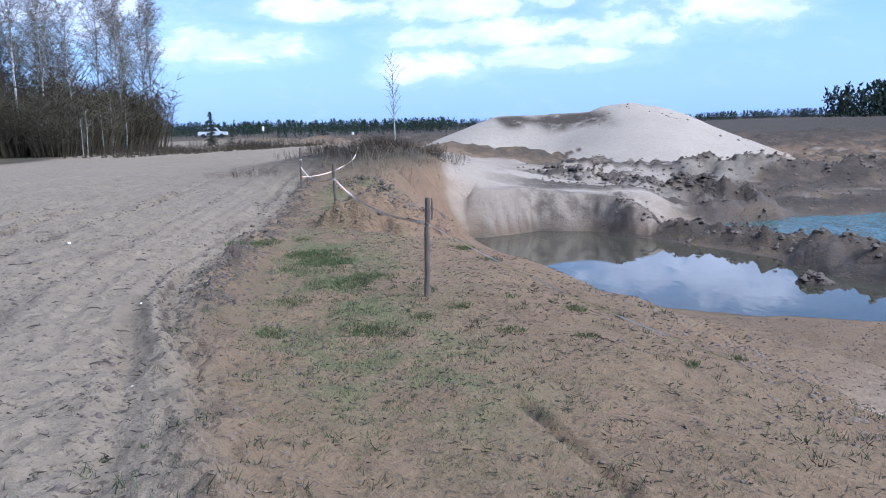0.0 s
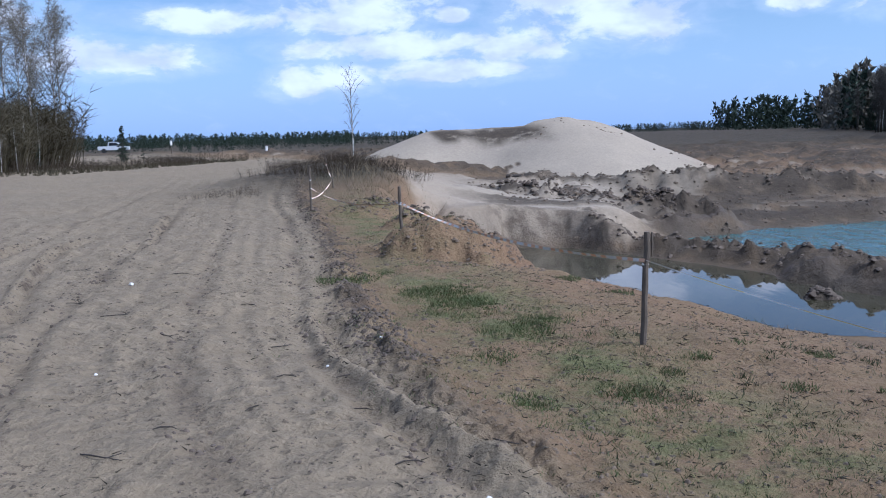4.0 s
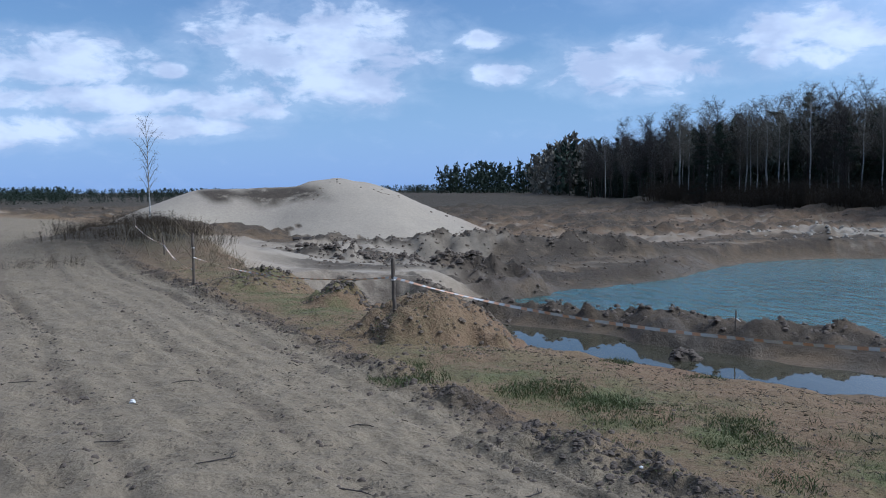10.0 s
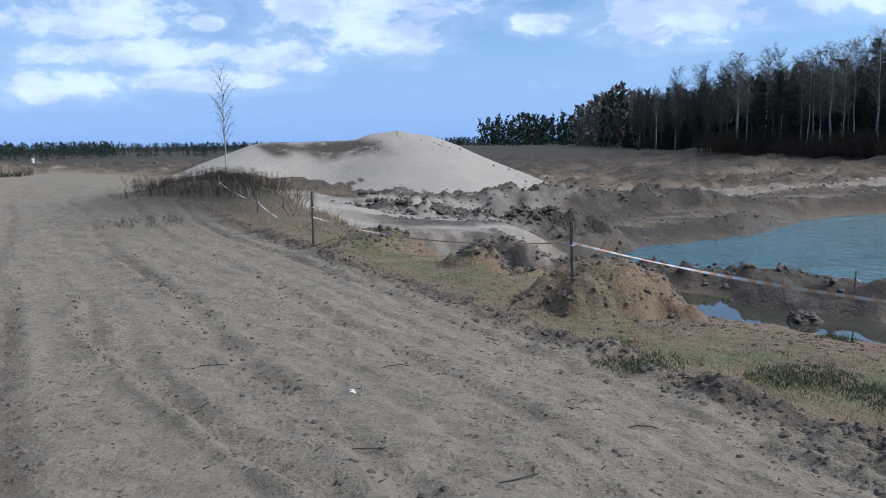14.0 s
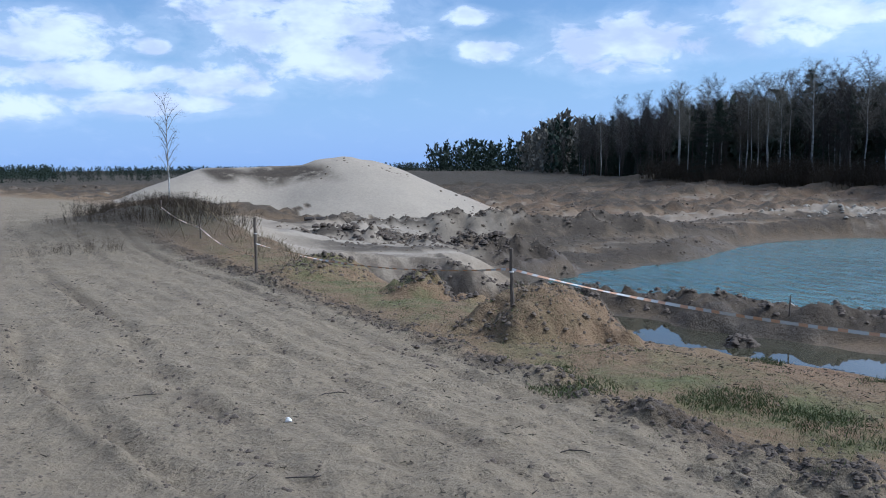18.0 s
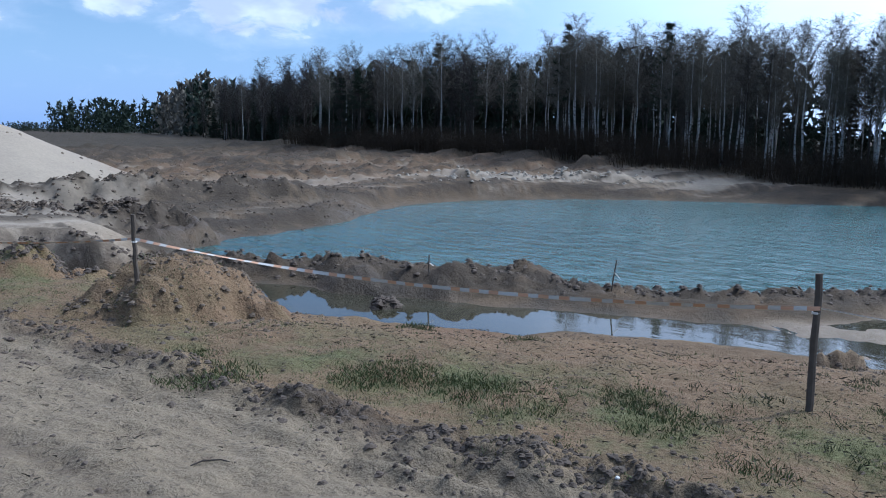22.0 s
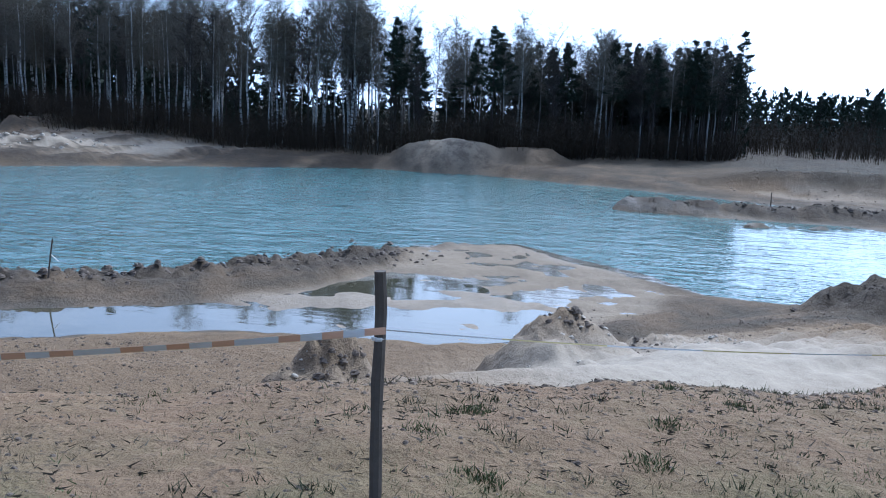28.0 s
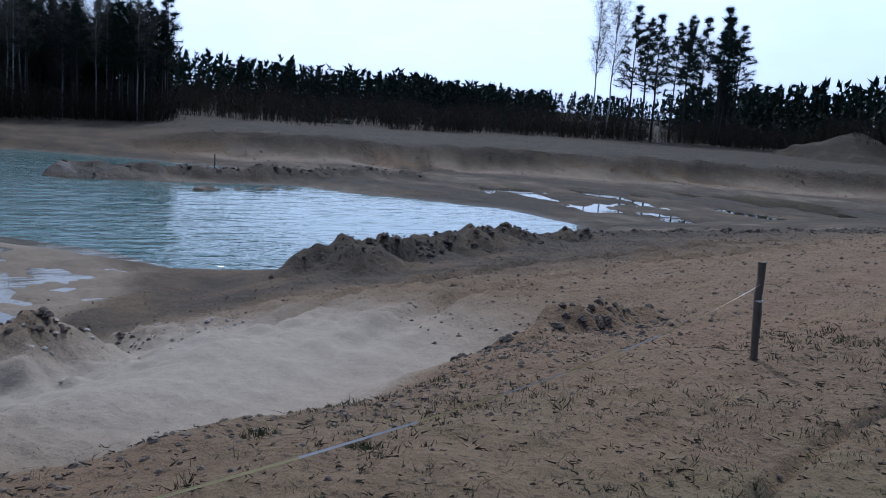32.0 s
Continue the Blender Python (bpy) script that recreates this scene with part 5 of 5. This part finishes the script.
grass("slope_sprouts", "sparse green sprouts on the sandy slope", patchy(by_track(1100, 83, lambda q: q.uniform(0.4, 4.5), -3, 18, 0.8), 1.1, 0.05), 5, 0.045, BLADE, 83, 0.003)
SPROUT = plain("dull_green_sprouts", (0.030, 0.036, 0.016), (0.075, 0.085, 0.036), 5, 0.8, 0)
g = random.Random(181)
grass("weed_sprouts", "small dull green weeds scattered on the sandy slope", patchy([(g.uniform(-0.8, 4.2), g.uniform(-1.2, 4.4), 0.03) for _ in range(2600)], 0.9, -0.02), 5, 0.04, SPROUT, 181, 0.0042)
grass("weed_clumps", "ragged clumps of dry and green weeds on the sandy slope", patchy([(g.uniform(-0.8, 4.0), g.uniform(-0.8, 6.5), 0.07) for _ in range(420)], 0.6, 0.05), 14, 0.06, SPROUT, 182, 0.004)
grass("grass_tufts", "dense green tufts near the stake", [(0.36, 5.4, 0.13), (0.75, 5.75, 0.12), (1.36, 5.65, 0.13), (0.1, 5.05, 0.1), (0.9, 4.7, 0.12), (-0.1, 4.45, 0.28), (-0.3, 4.6, 0.2), (-1.3, 5.4, 0.3),
      (-1.0, 6.2, 0.35), (-0.8, 6.5, 0.25), (-1.7, 8.0, 0.3), (-1.5, 7.4, 0.35), (-1.0, 4.2, 0.25), (-2.9, 8.6, 0.4), (-2.6, 9.5, 0.35), (-1.9, 8.0, 0.35), (-1.5, 7.0, 0.4), (-0.7, 6.6, 0.25), (-1.6, 7.6, 0.3),
      (1.5, 4.6, 0.12), (2.2, 4.2, 0.1), (2.6, 4.6, 0.1), (-0.3, 9.6, 0.2), (0.2, 8.6, 0.2)], 130, 0.045, BLADE, 84)
grass("bank_stems", "tall dry weed stems above the cut bank", [(-5.2 + random.Random(k).gauss(0, 0.9), 27.5 + random.Random(k + 50).gauss(0, 3.2)) for k in range(130)], 3, 0.7, STRAW, 85, 0.007)
grass("bank_roots", "hanging roots and dry grass at the lip of the bank", [(-4.4 + random.Random(k).gauss(0, 0.4), 21 + random.Random(k + 70).gauss(0, 2.0)) for k in range(120)], 6, 0.2, STRAW, 86, 0.005)
grass("track_edge_grass", "dull grass along the far side of the track", [(p[0] + 4.5, p[1]) for p in spread_line([(-25.5, 66), (-28, 40)], 420, 5, 87)], 9, 0.3, THICKET, 87, 0.02)


LITTER = plain("plant_litter", (0.027, 0.024, 0.017), (0.078, 0.063, 0.042), 5, 0.9, 0)


def litter(name, label, spots, ln, seed):
    """Short dead stems lying flat on the ground."""
    random.seed(seed)
    s = Soup()
    zs = heights([p[0] for p in spots], [p[1] for p in spots])
    for (x, y), z in zip(spots, zs):
        for _ in range(random.choice((1, 1, 2, 3))):
            a2, q = random.uniform(0, 6.28), ln * random.uniform(0.4, 1.3)
            b = Vector((x + random.uniform(-.03, .03), y + random.uniform(-.03, .03), float(z) + 0.004))
            s.blade(b, b + Vector((q * math.cos(a2), q * math.sin(a2), random.uniform(0.0, 0.4) * q)), random.uniform(0.002, 0.006))
    return tagged(s.make(name, LITTER), label, "litter", kind="stuff")


g = random.Random(95)
litter("slope_litter", "dead stems and grass scraps on the sandy slope", [(g.uniform(-1.6, 4.6), g.uniform(-0.6, 10)) for _ in range(4600)], 0.05, 95)
litter("track_litter", "scraps of stems scattered on the track", by_track(1500, 96, lambda q: q.uniform(-6, 0.4), near=1.1), 0.05, 96)


# twigs on the track
def twig_on_ground(x, y, ln, turn, label="thin dark stick lying on the sandy track"):
    z = ground_height(x, y)
    th = thing("stick", pose(x, y, z + 0.006, 0, 0, turn), label, "stick", "sticks on the track")
    s = Soup()
    b = random.uniform(-0.25, 0.25) * ln
    s.tube([(-ln / 2, 0, 0.004), (-ln / 5, b * 0.6, 0.012), (ln / 4, b * 0.5, 0.01), (ln / 2, -b * 0.4, 0.005)], [0.0035, 0.0045, 0.004, 0.002], 5)
    s.make("stem", BARK_DARK, th)
    if random.random() < 0.5:
        k = Soup()
        k.tube([(ln / 6, b * 0.5, 0.01), (ln / 3, b * 0.5 + ln * 0.22, 0.02)], [0.004, 0.002], 4)
        k.make("side_twig", BARK_DARK, th)


random.seed(88)
for x, y, ln, turn in ((-3.18, 2.95, 0.28, -20), (-3.0, 3.35, 0.14, 5), (-2.62, 3.75, 0.12, 60), (-2.0, 3.9, 0.16, 10), (-1.1, 3.4, 0.2, -30), (-4.6, 6.3, 0.3, 20), (-5.3, 6.9, 0.22, -10), (-3.9, 5.6, 0.3, -35), (-2.2, 4.6, 0.18, 40),
                       (-1.4, 0.9, 0.16, 30), (-1.8, 2.2, 0.2, 5), (-1.6, 3.0, 0.15, 15), (-2.6, 4.5, 0.14, 0), (-4.9, 8.6, 0.25, 12), (-3.6, 7.0, 0.2, -20), (-2.9, 5.4, 0.24, 25), (-3.4, 9.2, 0.2, -60), (-6.3, 9.0, 0.3, 5)):
    twig_on_ground(x, y, ln, turn)


def pebble(x, y, r, mat, label):
    s = Soup()
    s.lump((0, 0, r * 0.3), r, 0.7)
    ob = s.make("pebble", mat)
    ob.matrix_world = pose(x, y, ground_height(x, y))
    tagged(ob, label, "stone", "pebbles on the track")


WHITE_STONE = plain("white_stone", (0.6, 0.58, 0.55), (0.75, 0.73, 0.7), 20, 0.7, 0.3)
pebble(-5.28, 8.13, 0.03, WHITE_STONE, "small white pebble lying on the track")
for x, y in ((-2.4, 4.9), (-2.1, 5.6), (-4.0, 4.6), (-2.9, 2.3), (-1.2, 2.7)):
    pebble(x, y, 0.014, WHITE_STONE, "tiny white pebble on the sandy track")

# black plank on the sand below the great heap
plank = thing("plank", pose(0.45, 48.2, ground_height(0.45, 48.2) + 0.22, 0, 3, 6), "blackened plank lying on the foot of the sand heap", "plank")
s = Soup()
s.tube([(-1.15, 0, 0), (0, 0, 0.04), (1.15, 0, 0.0)], [0.1, 0.11, 0.09], 8)
s.make("log", BARK_DARK, plank)


# ---- parked pickup and markers far off by the track ----
def pickup(x, y, turn):
    z = ground_height(x, y)
    th = thing("pickup_truck", pose(x, y, z, 0, 0, turn), "pale grey pickup parked far off beside the track", "car")
    paint = plain("car_paint", (0.45, 0.47, 0.5), (0.52, 0.54, 0.57), 3, 0.35, 0, 0.0, 0.5)
    glass = plain("car_glass", (0.02, 0.025, 0.03), (0.03, 0.035, 0.04), 3, 0.1, 0, 0.0, 0.6)
    rubber = plain("tyre_rubber", (0.02, 0.02, 0.02), (0.03, 0.03, 0.03), 6, 0.9, 0)

    def block(name, pts, w, mat):
        bm = bmesh.new()
        a1 = [bm.verts.new((px, -w / 2, pz)) for px, pz in pts]
        b1 = [bm.verts.new((px, w / 2, pz)) for px, pz in pts]
        n = len(pts)
        bm.faces.new(a1)
        bm.faces.new(b1[::-1])
        for i in range(n):
            bm.faces.new((a1[i], b1[i], b1[(i + 1) % n], a1[(i + 1) % n]))
        bmesh.ops.recalc_face_normals(bm, faces=bm.faces)
        bmesh.ops.bevel(bm, geom=list(bm.edges), offset=0.04, segments=2, affect="EDGES")
        return part(name, bm, mat, th)

    block("body", [(-2.4, 0.45), (2.4, 0.45), (2.4, 0.95), (1.2, 1.05), (-2.4, 1.05)], 1.8, paint)
    block("cabin", [(-0.9, 1.05), (1.15, 1.05), (0.6, 1.72), (-0.8, 1.75)], 1.6, paint)
    block("side_window", [(-0.75, 1.1), (0.95, 1.1), (0.5, 1.62), (-0.68, 1.65)], 1.66, glass)
    for wx in (-1.5, 1.5):
        for wy in (-0.82, 0.82):
            bm = bmesh.new()
            bmesh.ops.create_cone(bm, cap_ends=True, segments=16, radius1=0.36, radius2=0.36, depth=0.24)
            bmesh.ops.bevel(bm, geom=[e for e in bm.edges if len(e.link_faces) == 2 and e.calc_face_angle() > 1], offset=0.04, segments=2, affect="EDGES")
            wheel = part("wheel", bm, rubber, th)
            wheel.matrix_local = pose(wx, wy, 0.36, 90)


pickup(-63, 134, 20)


def marker(x, y, h, label):
    th = thing("marker_post", pose(x, y, ground_height(x, y)), label, "marker post", "markers by the track")
    s2 = Soup()
    s2.tube([(0, 0, -0.1), (0, 0, h)], [0.09, 0.08], 6)
    s2.make("pole", WOOD, th)
    b2 = Soup()
    b2.tube([(0, 0, h - 0.5), (0, 0, h + 0.1)], [0.16, 0.16], 8)
    b2.make("board", WHITE_STONE, th)


marker(-45, 112, 1.6, "pale marker post standing far off by the track")
marker(-32, 112, 1.4, "short pale marker post by the track")
clods("rubble", "pale rubble dumped far off beside the track", round_spots(160, 91, (-38, 118, 4), (-25, 125, 6), (-31, 121, 5)), (0.2, 0.5), BROWN, 91)
